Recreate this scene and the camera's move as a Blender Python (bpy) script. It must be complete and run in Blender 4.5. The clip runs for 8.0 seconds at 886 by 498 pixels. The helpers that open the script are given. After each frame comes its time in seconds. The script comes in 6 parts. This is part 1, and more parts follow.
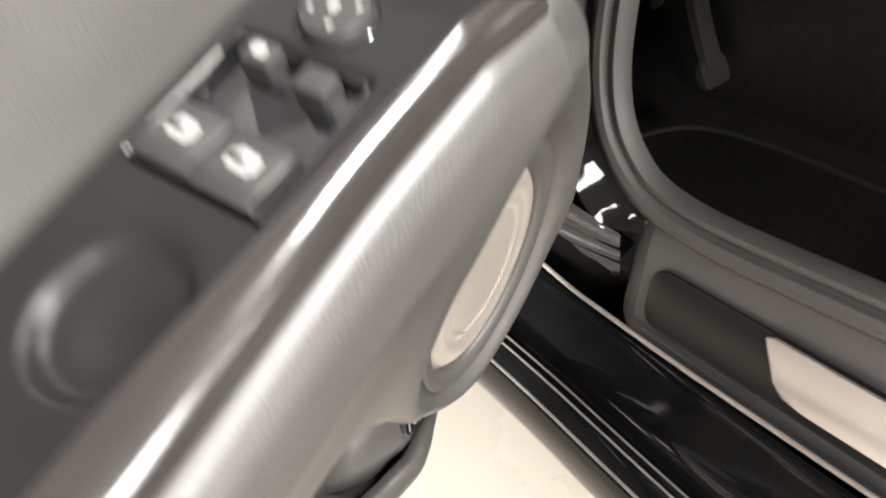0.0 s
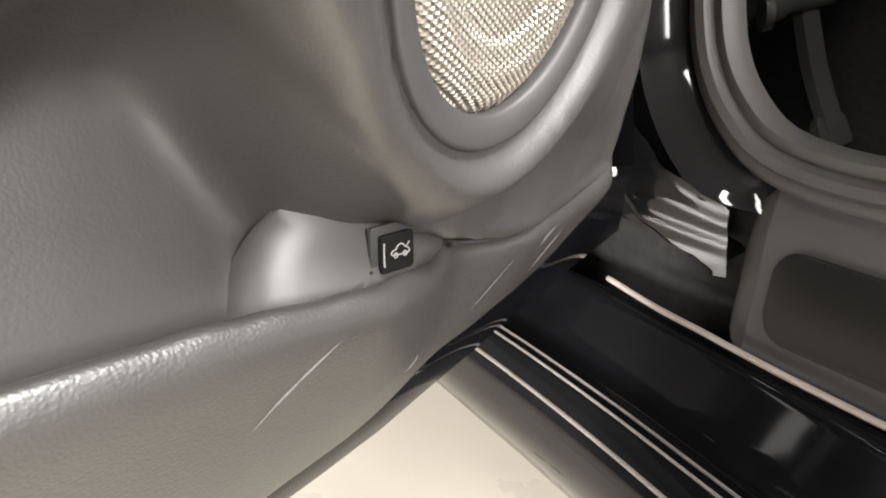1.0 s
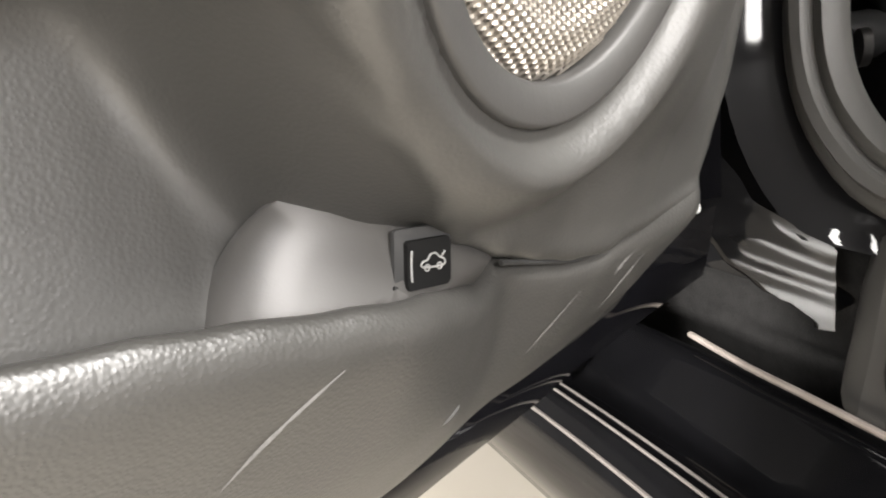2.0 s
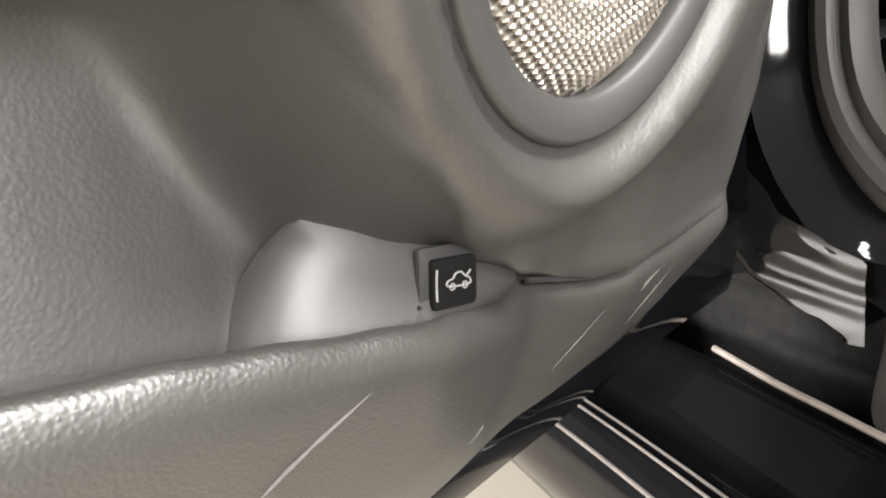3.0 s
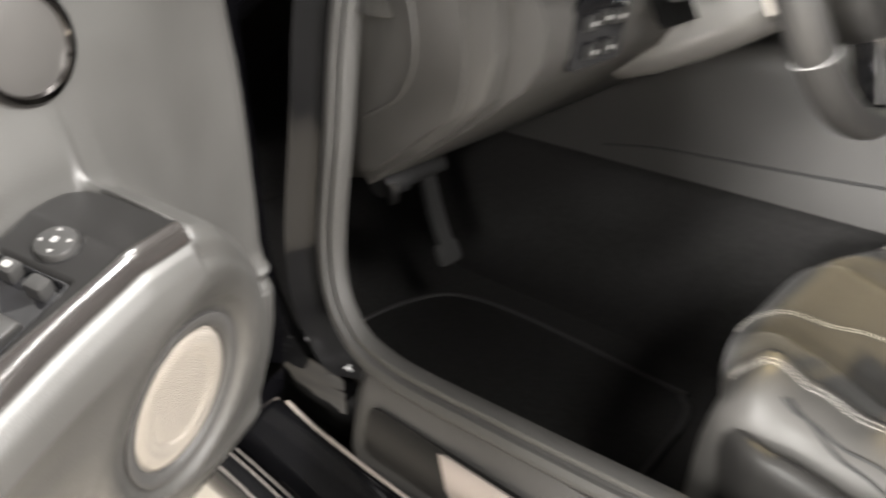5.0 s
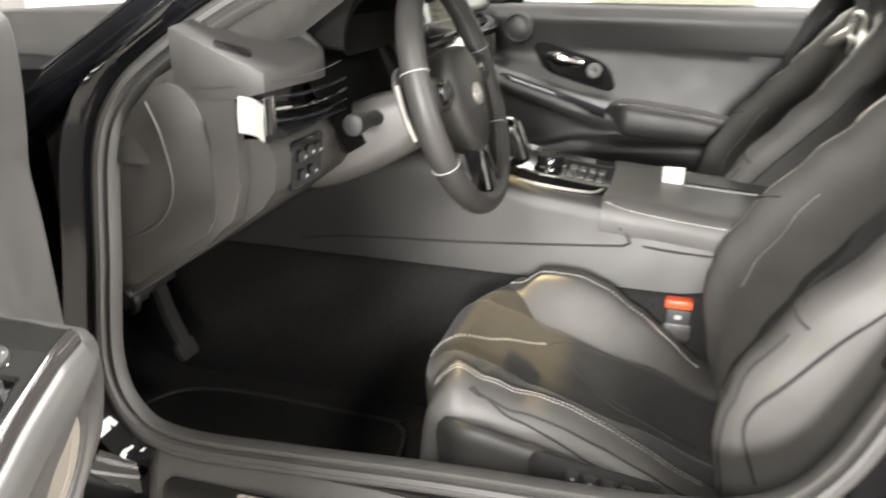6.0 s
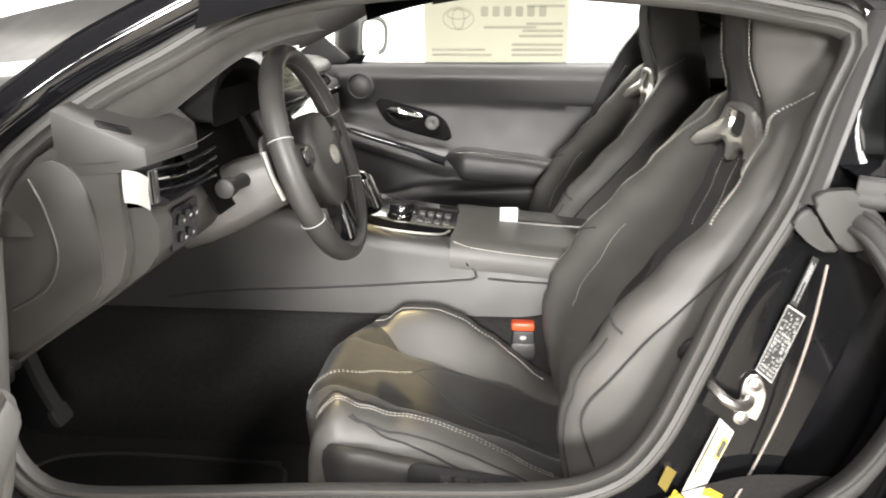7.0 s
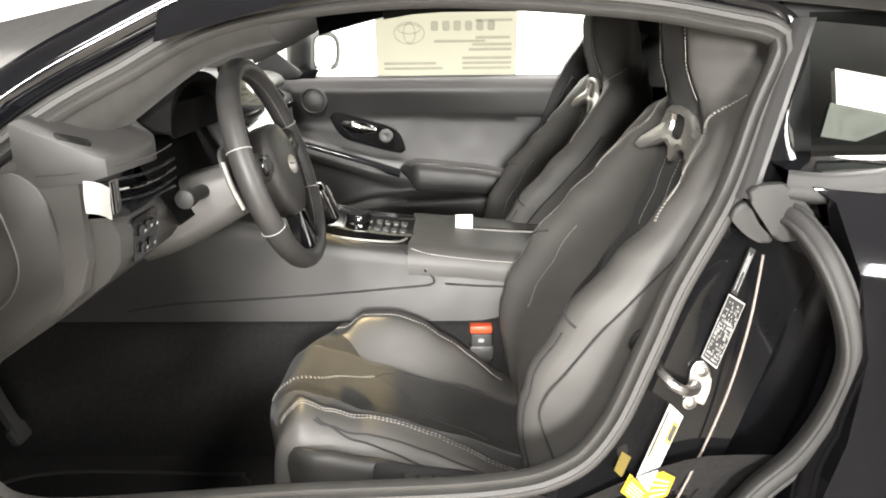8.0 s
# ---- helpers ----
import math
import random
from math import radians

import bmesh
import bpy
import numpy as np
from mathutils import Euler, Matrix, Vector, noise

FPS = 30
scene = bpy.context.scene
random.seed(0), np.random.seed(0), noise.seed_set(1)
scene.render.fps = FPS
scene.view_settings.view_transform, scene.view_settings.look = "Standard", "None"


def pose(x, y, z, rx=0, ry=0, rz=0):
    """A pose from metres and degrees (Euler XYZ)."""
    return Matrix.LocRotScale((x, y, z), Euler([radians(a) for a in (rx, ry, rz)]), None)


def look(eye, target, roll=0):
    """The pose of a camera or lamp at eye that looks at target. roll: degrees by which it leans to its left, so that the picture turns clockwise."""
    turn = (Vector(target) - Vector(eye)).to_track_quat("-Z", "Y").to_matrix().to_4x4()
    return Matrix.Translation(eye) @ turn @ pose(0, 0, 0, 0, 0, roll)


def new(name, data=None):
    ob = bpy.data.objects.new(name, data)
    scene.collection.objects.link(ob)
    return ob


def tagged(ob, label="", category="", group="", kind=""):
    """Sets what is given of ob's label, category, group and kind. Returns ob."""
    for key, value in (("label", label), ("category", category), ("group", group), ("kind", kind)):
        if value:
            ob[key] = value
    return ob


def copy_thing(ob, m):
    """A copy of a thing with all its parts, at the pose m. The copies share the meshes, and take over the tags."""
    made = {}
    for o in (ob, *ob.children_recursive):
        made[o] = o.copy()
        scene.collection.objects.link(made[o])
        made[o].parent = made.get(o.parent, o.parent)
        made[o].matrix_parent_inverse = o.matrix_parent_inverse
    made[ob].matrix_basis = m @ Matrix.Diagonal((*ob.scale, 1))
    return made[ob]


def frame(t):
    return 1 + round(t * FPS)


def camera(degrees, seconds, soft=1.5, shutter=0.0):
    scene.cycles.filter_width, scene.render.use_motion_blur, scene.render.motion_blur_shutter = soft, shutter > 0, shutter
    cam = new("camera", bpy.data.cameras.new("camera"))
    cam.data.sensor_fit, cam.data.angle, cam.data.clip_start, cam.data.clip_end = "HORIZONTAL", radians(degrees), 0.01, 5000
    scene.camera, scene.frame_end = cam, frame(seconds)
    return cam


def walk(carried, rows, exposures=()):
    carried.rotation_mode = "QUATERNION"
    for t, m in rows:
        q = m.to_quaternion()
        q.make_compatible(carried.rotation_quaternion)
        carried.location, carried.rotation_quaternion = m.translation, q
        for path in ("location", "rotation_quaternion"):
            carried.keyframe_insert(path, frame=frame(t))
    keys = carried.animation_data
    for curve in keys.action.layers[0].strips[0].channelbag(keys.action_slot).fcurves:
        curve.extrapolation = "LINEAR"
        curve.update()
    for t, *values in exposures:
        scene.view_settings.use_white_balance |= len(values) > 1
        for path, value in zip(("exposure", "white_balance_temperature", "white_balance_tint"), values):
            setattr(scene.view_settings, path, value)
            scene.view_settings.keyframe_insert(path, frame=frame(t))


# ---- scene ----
cam = camera(60.63, 8.0, 1.8, 0.45)
PATH = [
    (0, pose(0.5467, -0.2321, 0.8433, 51.09, 7.25, 52.52)),
    (0.5, pose(0.5247, -0.2216, 0.6599, 63.43, 6.09, 55.60)),
    (1, pose(0.5122, -0.2103, 0.6078, 68.17, 5.42, 60.01)),
    (1.5, pose(0.4895, -0.1921, 0.5841, 71.76, 5.95, 62.52)),
    (2, pose(0.4741, -0.1857, 0.5735, 73.98, 6.38, 65.03)),
    (2.2, pose(0.4706, -0.1855, 0.5718, 74.62, 6.39, 65.73)),
    (3.5, pose(0.4691, -0.1866, 0.5857, 74.43, 6.83, 66.51)),
    (4, pose(0.5542, -0.1882, 0.7234, 65.85, 4.70, 68.61)),
    (4.3, pose(0.5882, -0.1847, 0.8137, 62.38, 4.37, 62.96)),
    (4.7, pose(0.6548, -0.2148, 0.8934, 61.16, 2.53, 51.21)),
    (5, pose(0.7388, -0.2539, 0.9391, 62.42, 0.98, 42.71)),
    (5.2, pose(0.7961, -0.3044, 0.9638, 63.46, 0.50, 36.30)),
    (6.3, pose(0.8019, -0.5703, 1.0531, 70.68, -0.36, 11.32)),
    (6.5, pose(0.7995, -0.6017, 1.0656, 71.36, -0.32, 8.69)),
    (7, pose(0.8057, -0.6447, 1.0757, 72.70, 0.10, 4.19)),
    (7.5, pose(0.8002, -0.6680, 1.0707, 73.30, 0.36, 1.59)),
    (8, pose(0.8038, -0.6833, 1.0677, 73.88, 0.66, 0.52)),
]
walk(cam, PATH)

# ---- light ----
world = bpy.data.worlds.new("world")
scene.world = world
world.use_nodes = True
world.node_tree.nodes["Background"].inputs[0].default_value = (0.9, 0.92, 1.0, 1)
world.node_tree.nodes["Background"].inputs[1].default_value = 0.3
scene.view_settings.exposure = 0.0
ROOM = (-5.0, 6.0, -5.5, 5.5, 3.6)      # showroom: x0, x1, y0, y1, height


def area_lamp(x, y, sx, sy, power, z=None, aim=None, color=(1.0, 0.97, 0.93), spread=180):
    lamp = bpy.data.lights.new("area_lamp", "AREA")
    lamp.shape, lamp.size, lamp.size_y, lamp.energy = "RECTANGLE", sx, sy, power
    lamp.color, lamp.spread = color, radians(spread)
    ob = new("area_lamp", lamp)
    z = z or ROOM[4] - 0.03
    ob.matrix_basis = look((x, y, z), aim) if aim else pose(x, y, z)


# rows of ceiling panels, a warm spot ahead and a wash on the white wall
for lx, ly, power in ((3.4, -1.6, 150), (0.6, 1.2, 150), (2.5, 1.4, 560)):
    area_lamp(lx, ly, 1.0, 0.5, power)
# unseen lamp added low beside the car, before the closed wall
area_lamp(0.95, -5.3, 0.9, 1.0, 760, 1.5, (0.7, 0.6, 0.6))
area_lamp(-0.29, 2.64, 0.09, 0.09, 1.1, 3.03, (0.62, 0.57, 0.5), (1.0, 0.76, 0.36), 10)
# two unseen lamps added to brighten the dash and the seat
area_lamp(3.4, -4.7, 0.9, 0.9, 170, 2.3, (0.4, 0.4, 0.8))
area_lamp(0.1, -3.8, 1.0, 1.0, 260, 3.2, (0.9, 0.5, 0.7))
# unseen lamp added behind the car to light the door panel
area_lamp(5.9, 0.0, 2.4, 2.2, 1250, 2.2, (0.3, -0.2, 0.6), (1.0, 0.96, 0.93))
# unseen lamps added to whiten the wall behind the car
for lx in (-2.5, 0.8, 4.0):
    area_lamp(lx, 3.6, 1.4, 0.4, 300, 3.4, (lx, 5.5, 1.2))

# ---- materials ----
def material(name, color, rough, metal=0.0, grain=0.0, grain_size=0.002, cells=False, vary=0.12, vary_size=0.05,
             rough_vary=0.08, spec=0.5, coat=0.0, stretch=(1, 1, 1), second=None, sheen=0.0):
    """A surface with colour and roughness that drift at a large scale and a relief at a small one. Sizes in metres."""
    m = bpy.data.materials.new(name)
    m.use_nodes = True
    nt = m.node_tree
    b = nt.nodes["Principled BSDF"]
    co = nt.nodes.new("ShaderNodeTexCoord")
    mp = nt.nodes.new("ShaderNodeMapping")
    mp.inputs["Scale"].default_value = stretch
    nt.links.new(co.outputs["Object"], mp.inputs["Vector"])
    big = nt.nodes.new("ShaderNodeTexNoise")
    big.inputs["Scale"].default_value, big.inputs["Detail"].default_value = 1 / vary_size, 5
    nt.links.new(mp.outputs[0], big.inputs["Vector"])
    ramp = nt.nodes.new("ShaderNodeMix")
    ramp.data_type = "RGBA"
    lo = [c * (1 - vary) for c in color]
    hi = list(second) if second else [min(1, c * (1 + vary)) for c in color]
    ramp.inputs["A"].default_value = (*lo, 1)
    ramp.inputs["B"].default_value = (*hi, 1)
    nt.links.new(big.outputs["Fac"], ramp.inputs["Factor"])
    nt.links.new(ramp.outputs["Result"], b.inputs["Base Color"])
    rr = nt.nodes.new("ShaderNodeMapRange")
    rr.inputs["To Min"].default_value = max(0.0, rough - rough_vary)
    rr.inputs["To Max"].default_value = min(1.0, rough + rough_vary)
    nt.links.new(big.outputs["Fac"], rr.inputs["Value"])
    nt.links.new(rr.outputs["Result"], b.inputs["Roughness"])
    b.inputs["Metallic"].default_value = metal
    b.inputs["Specular IOR Level"].default_value = spec
    b.inputs["Coat Weight"].default_value = coat
    b.inputs["Coat Roughness"].default_value = 0.03
    b.inputs["Sheen Weight"].default_value = sheen
    b.inputs["Sheen Roughness"].default_value = 0.4
    if grain:
        if cells:
            tex = nt.nodes.new("ShaderNodeTexVoronoi")
            tex.feature = "SMOOTH_F1"
            tex.inputs["Scale"].default_value = 1 / grain_size
            tex.inputs["Randomness"].default_value = 0.95
            out = tex.outputs["Distance"]
        else:
            tex = nt.nodes.new("ShaderNodeTexNoise")
            tex.inputs["Scale"].default_value, tex.inputs["Detail"].default_value = 1 / grain_size, 3
            out = tex.outputs["Fac"]
        nt.links.new(mp.outputs[0], tex.inputs["Vector"])
        bump = nt.nodes.new("ShaderNodeBump")
        bump.inputs["Strength"].default_value = grain
        bump.inputs["Distance"].default_value = grain_size * 0.5
        bump.invert = cells
        nt.links.new(out, bump.inputs["Height"])
        nt.links.new(bump.outputs[0], b.inputs["Normal"])
    return m


LEATHER = material("black_leather", (0.088, 0.0845, 0.080), 0.48, grain=0.12, grain_size=0.0016, cells=True, vary=0.10, spec=0.42)
WHEEL_LEATHER = material("smooth_black_leather", (0.036, 0.035, 0.034), 0.46, grain=0.15, grain_size=0.0014, cells=True, vary=0.15, spec=0.45)
DOOR_SKIN = material("grained_soft_plastic", (0.036, 0.035, 0.033), 0.46, grain=0.16, grain_size=0.0011, cells=True, vary=0.12, spec=0.8)
# door skin copied darker and duller to shade the far door and vent cover
DIM_SKIN = material("dimmed_soft_plastic", (0.033, 0.032, 0.031), 0.46, grain=0.20, grain_size=0.0011, cells=True, vary=0.12, spec=0.4)
HARD = material("dark_hard_plastic", (0.042, 0.0405, 0.0385), 0.48, grain=0.14, grain_size=0.0012, vary=0.15)
SATIN = material("satin_dark_plastic", (0.045, 0.043, 0.041), 0.46, grain=0.05, grain_size=0.0008, vary=0.08, spec=0.6)
SWITCH = material("dark_grey_switch_plastic", (0.022, 0.0215, 0.021), 0.42, grain=0.08, grain_size=0.0009, vary=0.15)
RING = material("dull_grey_ring", (0.038, 0.037, 0.036), 0.5, grain=0.1, grain_size=0.001, vary=0.1)
LOWER_SKIN = material("grained_hard_plastic", (0.034, 0.033, 0.031), 0.42, grain=0.26, grain_size=0.0010, cells=True, vary=0.15, spec=0.75)
SCUFF = material("pale_scuff", (0.105, 0.103, 0.10), 0.7, vary=0.4, vary_size=0.002, grain=0.3, grain_size=0.001)
# hard plastic copied paler for the light falling on the steering column
LIT_SHROUD = material("lit_shroud_plastic", (0.085, 0.082, 0.078), 0.42, grain=0.12, grain_size=0.0012, vary=0.1)
DULL = material("dull_black_plastic", (0.022, 0.022, 0.022), 0.55, grain=0.15, grain_size=0.0011, vary=0.2)
SOFT_BLACK = material("soft_black_plastic", (0.010, 0.0097, 0.0095), 0.36, grain=0.06, grain_size=0.001, vary=0.2, spec=0.22)
MATTE_BLACK = material("matte_black_hood", (0.008, 0.008, 0.008), 0.9, grain=0.2, grain_size=0.0012, vary=0.2, spec=0.05)
PIANO = material("piano_black_lacquer", (0.008, 0.008, 0.009), 0.09, vary=0.2, rough_vary=0.04, coat=0.4)
TRIM_LACQUER = material("glossy_trim_lacquer", (0.022, 0.020, 0.019), 0.17, vary=0.25, rough_vary=0.05, spec=0.8)
PAINT = material("black_car_paint", (0.004, 0.004, 0.005), 0.06, vary=0.3, rough_vary=0.03, spec=0.5)
SILL_PAINT = material("dusty_black_paint", (0.0035, 0.0035, 0.004), 0.09, vary=0.4, rough_vary=0.05, vary_size=0.03, spec=0.3)
FRAME_PAINT = material("dull_black_frame_paint", (0.006, 0.006, 0.0065), 0.05, vary=0.3, rough_vary=0.02, spec=0.2)
DARK_RUBBER = material("black_edge_rubber", (0.028, 0.0275, 0.027), 0.6, grain=0.1, grain_size=0.0015, vary=0.2, vary_size=0.04)
RUBBER = material("door_seal_rubber", (0.040, 0.039, 0.037), 0.58, grain=0.12, grain_size=0.0015, vary=0.18, vary_size=0.03)
CARPET = material("black_carpet", (0.021, 0.0205, 0.0203), 0.95, grain=0.9, grain_size=0.0018, vary=0.4, vary_size=0.008, spec=0.05)
MAT_EDGE = material("mat_edging", (0.02, 0.02, 0.02), 0.8, grain=0.3, grain_size=0.002)
SUEDE = material("black_suede", (0.032, 0.031, 0.029), 0.9, grain=0.5, grain_size=0.0012, vary=0.3, vary_size=0.02, spec=0.2, sheen=0.15)
SILVER = material("satin_silver", (0.62, 0.60, 0.57), 0.30, metal=0.75, vary=0.05, grain=0.04, grain_size=0.001)
# pale colour that carries the highlight on edges of black paint
EDGE_SHINE = material("edge_shine", (0.24, 0.21, 0.19), 0.35, vary=0.3, vary_size=0.01, spec=0.6)
SCUFF_METAL = material("brushed_scuff_metal", (0.40, 0.36, 0.34), 0.38, metal=0.6, vary=0.08, grain=0.06, grain_size=0.0012)
WHITE_PLUG = material("white_plastic", (0.85, 0.85, 0.83), 0.3, vary=0.02)
# greyer tone for the thin highlights on the sill's steps
SILL_SHINE = material("sill_shine", (0.15, 0.135, 0.125), 0.4, vary=0.4, vary_size=0.02)
STEEL = material("bare_steel", (0.36, 0.35, 0.34), 0.33, metal=1.0, grain=0.2, grain_size=0.004, vary=0.25, vary_size=0.01)
CHROME = material("chrome", (0.8, 0.8, 0.8), 0.06, metal=1.0, vary=0.03, rough_vary=0.02)
DARK_CHROME = material("dark_chrome", (0.15, 0.142, 0.138), 0.10, metal=1.0, vary=0.1, rough_vary=0.03)
THREAD = material("pale_thread", (0.62, 0.6, 0.55), 0.8, vary=0.1, vary_size=0.002)
DARK_LINE = material("black_thread_and_shade", (0.03, 0.03, 0.03), 0.8)
WHITE_MARK = material("white_print", (0.24, 0.24, 0.235), 0.5, vary=0.05)
GREY_MARK = material("grey_print", (0.35, 0.35, 0.35), 0.6, vary=0.1, vary_size=0.003)
PAPER = material("white_paper", (0.66, 0.65, 0.62), 0.7, vary=0.04)
GREEN_SHEET = material("grey_green_sheet", (0.10, 0.115, 0.095), 0.4, vary=0.08)
YELLOW = material("yellow_sticker", (0.75, 0.52, 0.03), 0.45, vary=0.06)
DIM_YELLOW = material("dull_yellow_tape", (0.22, 0.16, 0.02), 0.5, vary=0.1)
LABEL_PRINT = material("label_print", (0.42, 0.42, 0.41), 0.6, vary=0.2, vary_size=0.004)
ORANGE = material("orange_red_plastic", (0.75, 0.09, 0.03), 0.4, vary=0.05)
GRILLE = material("speaker_mesh_metal", (0.38, 0.35, 0.31), 0.42, metal=0.75, vary=0.1)
GRILLE_BACK = material("speaker_cavity", (0.3, 0.275, 0.245), 0.7, vary=0.1)
# ceiling and side walls kept dark so the black paint reflects little
CEILING = material("dark_ceiling_paint", (0.10, 0.10, 0.10), 0.8, vary=0.05, vary_size=0.5)
GREY_WALL = material("grey_wall_paint", (0.17, 0.167, 0.162), 0.7, grain=0.05, grain_size=0.004, vary=0.04, vary_size=0.5)
WALL = material("white_wall_paint", (0.86, 0.86, 0.84), 0.7, grain=0.05, grain_size=0.004, vary=0.02, vary_size=0.5)
FLOOR = material("cream_floor_tile", (0.50, 0.455, 0.385), 0.28, grain=0.03, grain_size=0.01, vary=0.07, vary_size=0.25, second=(0.57, 0.525, 0.455))
DIRT = material("dark_speck", (0.12, 0.1, 0.08), 0.8)


def glass(name, color, rough=0.0, ior=1.45):
    m = bpy.data.materials.new(name)
    m.use_nodes = True
    nt = m.node_tree
    nt.nodes.remove(nt.nodes["Principled BSDF"])
    mix = nt.nodes.new("ShaderNodeMixShader")
    tr = nt.nodes.new("ShaderNodeBsdfTransparent")
    gl = nt.nodes.new("ShaderNodeBsdfGlossy")
    fr = nt.nodes.new("ShaderNodeFresnel")
    tr.inputs[0].default_value = (*color, 1)
    gl.inputs["Roughness"].default_value = rough
    fr.inputs[0].default_value = ior
    nt.links.new(fr.outputs[0], mix.inputs[0])
    nt.links.new(tr.outputs[0], mix.inputs[1])
    nt.links.new(gl.outputs[0], mix.inputs[2])
    nt.links.new(mix.outputs[0], nt.nodes["Material Output"].inputs[0])
    return m


GLASS = glass("window_glass", (0.9, 0.93, 0.91))
TINT = glass("tinted_glass", (0.30, 0.32, 0.31), 0.02, 1.75)


def glowing(name, color, strength):
    m = bpy.data.materials.new(name)
    m.use_nodes = True
    b = m.node_tree.nodes["Principled BSDF"]
    b.inputs["Base Color"].default_value = (0.02, 0.02, 0.02, 1)
    b.inputs["Emission Color"].default_value = (*color, 1)
    b.inputs["Emission Strength"].default_value = strength
    b.inputs["Roughness"].default_value = 0.15
    return m


SCREEN = glowing("lit_screen", (0.75, 0.78, 0.72), 0.5)

# ---- mesh helpers ----
def smooth_path(pts, step=0.008, closed=False):
    """Points along a Catmull-Rom curve through pts."""
    p = [Vector(q) for q in pts]
    n = len(p)
    out = []
    for i in range(n if closed else n - 1):
        if closed:
            a, b, c, d = p[i - 1], p[i], p[(i + 1) % n], p[(i + 2) % n]
        else:
            a, b, c, d = p[max(i - 1, 0)], p[i], p[i + 1], p[min(i + 2, n - 1)]
        k = max(1, int((c - b).length / step))
        for j in range(k):
            t = j / k
            out.append(0.5 * (2 * b + (c - a) * t + (2 * a - 5 * b + 4 * c - d) * t * t + (3 * b - a - 3 * c + d) * t ** 3))
    if not closed:
        out.append(p[-1].copy())
    return out


def shade(mesh, angle=40):
    for f in mesh.polygons:
        f.use_smooth = True
    mesh.set_sharp_from_angle(angle=radians(angle))


def thing(name, base, label, category, group="", kind=""):
    ob = new(name)
    ob.location = base
    ob.empty_display_size = 0.05
    return tagged(ob, label, category, group, kind)


def part(name, bm, mat, parent=None, label="", angle=40, normals=True):
    """Links a bmesh in world coordinates as one mesh object under a thing or a part."""
    if normals:
        bmesh.ops.recalc_face_normals(bm, faces=bm.faces)
    me = bpy.data.meshes.new(name)
    bm.to_mesh(me)
    bm.free()
    shade(me, angle)
    me.materials.append(mat)
    ob = new(name, me)
    if parent:
        ob.parent = parent
        if parent.data is None:
            ob.matrix_parent_inverse = Matrix.Translation(-parent.location)
    return tagged(ob, label)


def setting(name, bm, mat, label, category, angle=40):
    return tagged(part(name, bm, mat, None, "", angle), label, category, "", "structure")


def strip(bm, rows, closed=False, cap=False):
    """Quads between rows of points; closed: each row is a ring."""
    v = [[bm.verts.new(p) for p in r] for r in rows]
    n = len(rows[0])
    for a, b in zip(v, v[1:]):
        for i in range(n if closed else n - 1):
            j = (i + 1) % n
            bm.faces.new((a[i], a[j], b[j], b[i]))
    if cap and closed:
        bm.faces.new(v[0])
        bm.faces.new(v[-1][::-1])
    return v


def sweep(bm, path, profile, side, closed=False, ring=True, cap=True, scale=None):
    """Carries a profile of (a, b) along path: a along side x tangent, b along side."""
    n = len(path)
    rows = []
    for i, p in enumerate(path):
        q0 = path[i - 1] if (closed or i) else p
        q1 = path[(i + 1) % n] if (closed or i < n - 1) else p
        t = (q1 - q0).normalized()
        s = Vector(side(p)) if callable(side) else Vector(side)
        s = (s - t * s.dot(t)).normalized()
        a = s.cross(t)
        k = scale(i / max(1, n - 1)) if scale else 1.0
        rows.append([p + a * (u * k) + s * (v * k) for u, v in profile])
    if closed:
        rows.append(rows[0])
    strip(bm, rows, ring, cap and not closed)
    if closed:
        bmesh.ops.remove_doubles(bm, verts=bm.verts, dist=1e-6)


def circle(r, n=10, rx=None):
    return [((rx or r) * math.cos(2 * math.pi * i / n), r * math.sin(2 * math.pi * i / n)) for i in range(n)]


def tube(bm, pts, r, step=0.006, n=8, closed=False, scale=None):
    path = smooth_path(pts, step, closed)
    d = path[-1] - path[0]
    side = (0, 0, 1) if abs(d.z) < 0.8 * d.length + 1e-6 else (0, 1, 0)
    sweep(bm, path, circle(r, n), side, closed, scale=scale)


def slab(bm, outline, origin, ax, ay, thick, bevel=0.0, segments=2):
    """A plate: outline of (a, b) in the plane of ax and ay, thickened along ax x ay by thick."""
    o, ax, ay = Vector(origin), Vector(ax).normalized(), Vector(ay).normalized()
    n = ax.cross(ay)
    vs = [bm.verts.new(o + ax * a + ay * b) for a, b in outline]
    top = [bm.verts.new(o + ax * a + ay * b + n * thick) for a, b in outline]
    k = len(vs)
    f1, f2 = bm.faces.new(vs[::-1]), bm.faces.new(top)
    for i in range(k):
        bm.faces.new((vs[i], vs[(i + 1) % k], top[(i + 1) % k], top[i]))
    if bevel:
        edges = list(f2.edges)
        bmesh.ops.bevel(bm, geom=edges, offset=bevel, segments=segments, profile=0.5, affect="EDGES", clamp_overlap=True)


def rounded(w, h, r, n=5, cx=0.0, cy=0.0):
    out = []
    for qx, qy, a0 in ((1, 1, 0), (-1, 1, 90), (-1, -1, 180), (1, -1, 270)):
        for i in range(n + 1):
            a = radians(a0 + 90 * i / n)
            out.append((cx + qx * (w / 2 - r) + r * math.cos(a), cy + qy * (h / 2 - r) + r * math.sin(a)))
    return out


def outline(pts, step=0.004):
    return [(p.x, p.y) for p in smooth_path([(a, b, 0) for a, b in pts], step, True)]


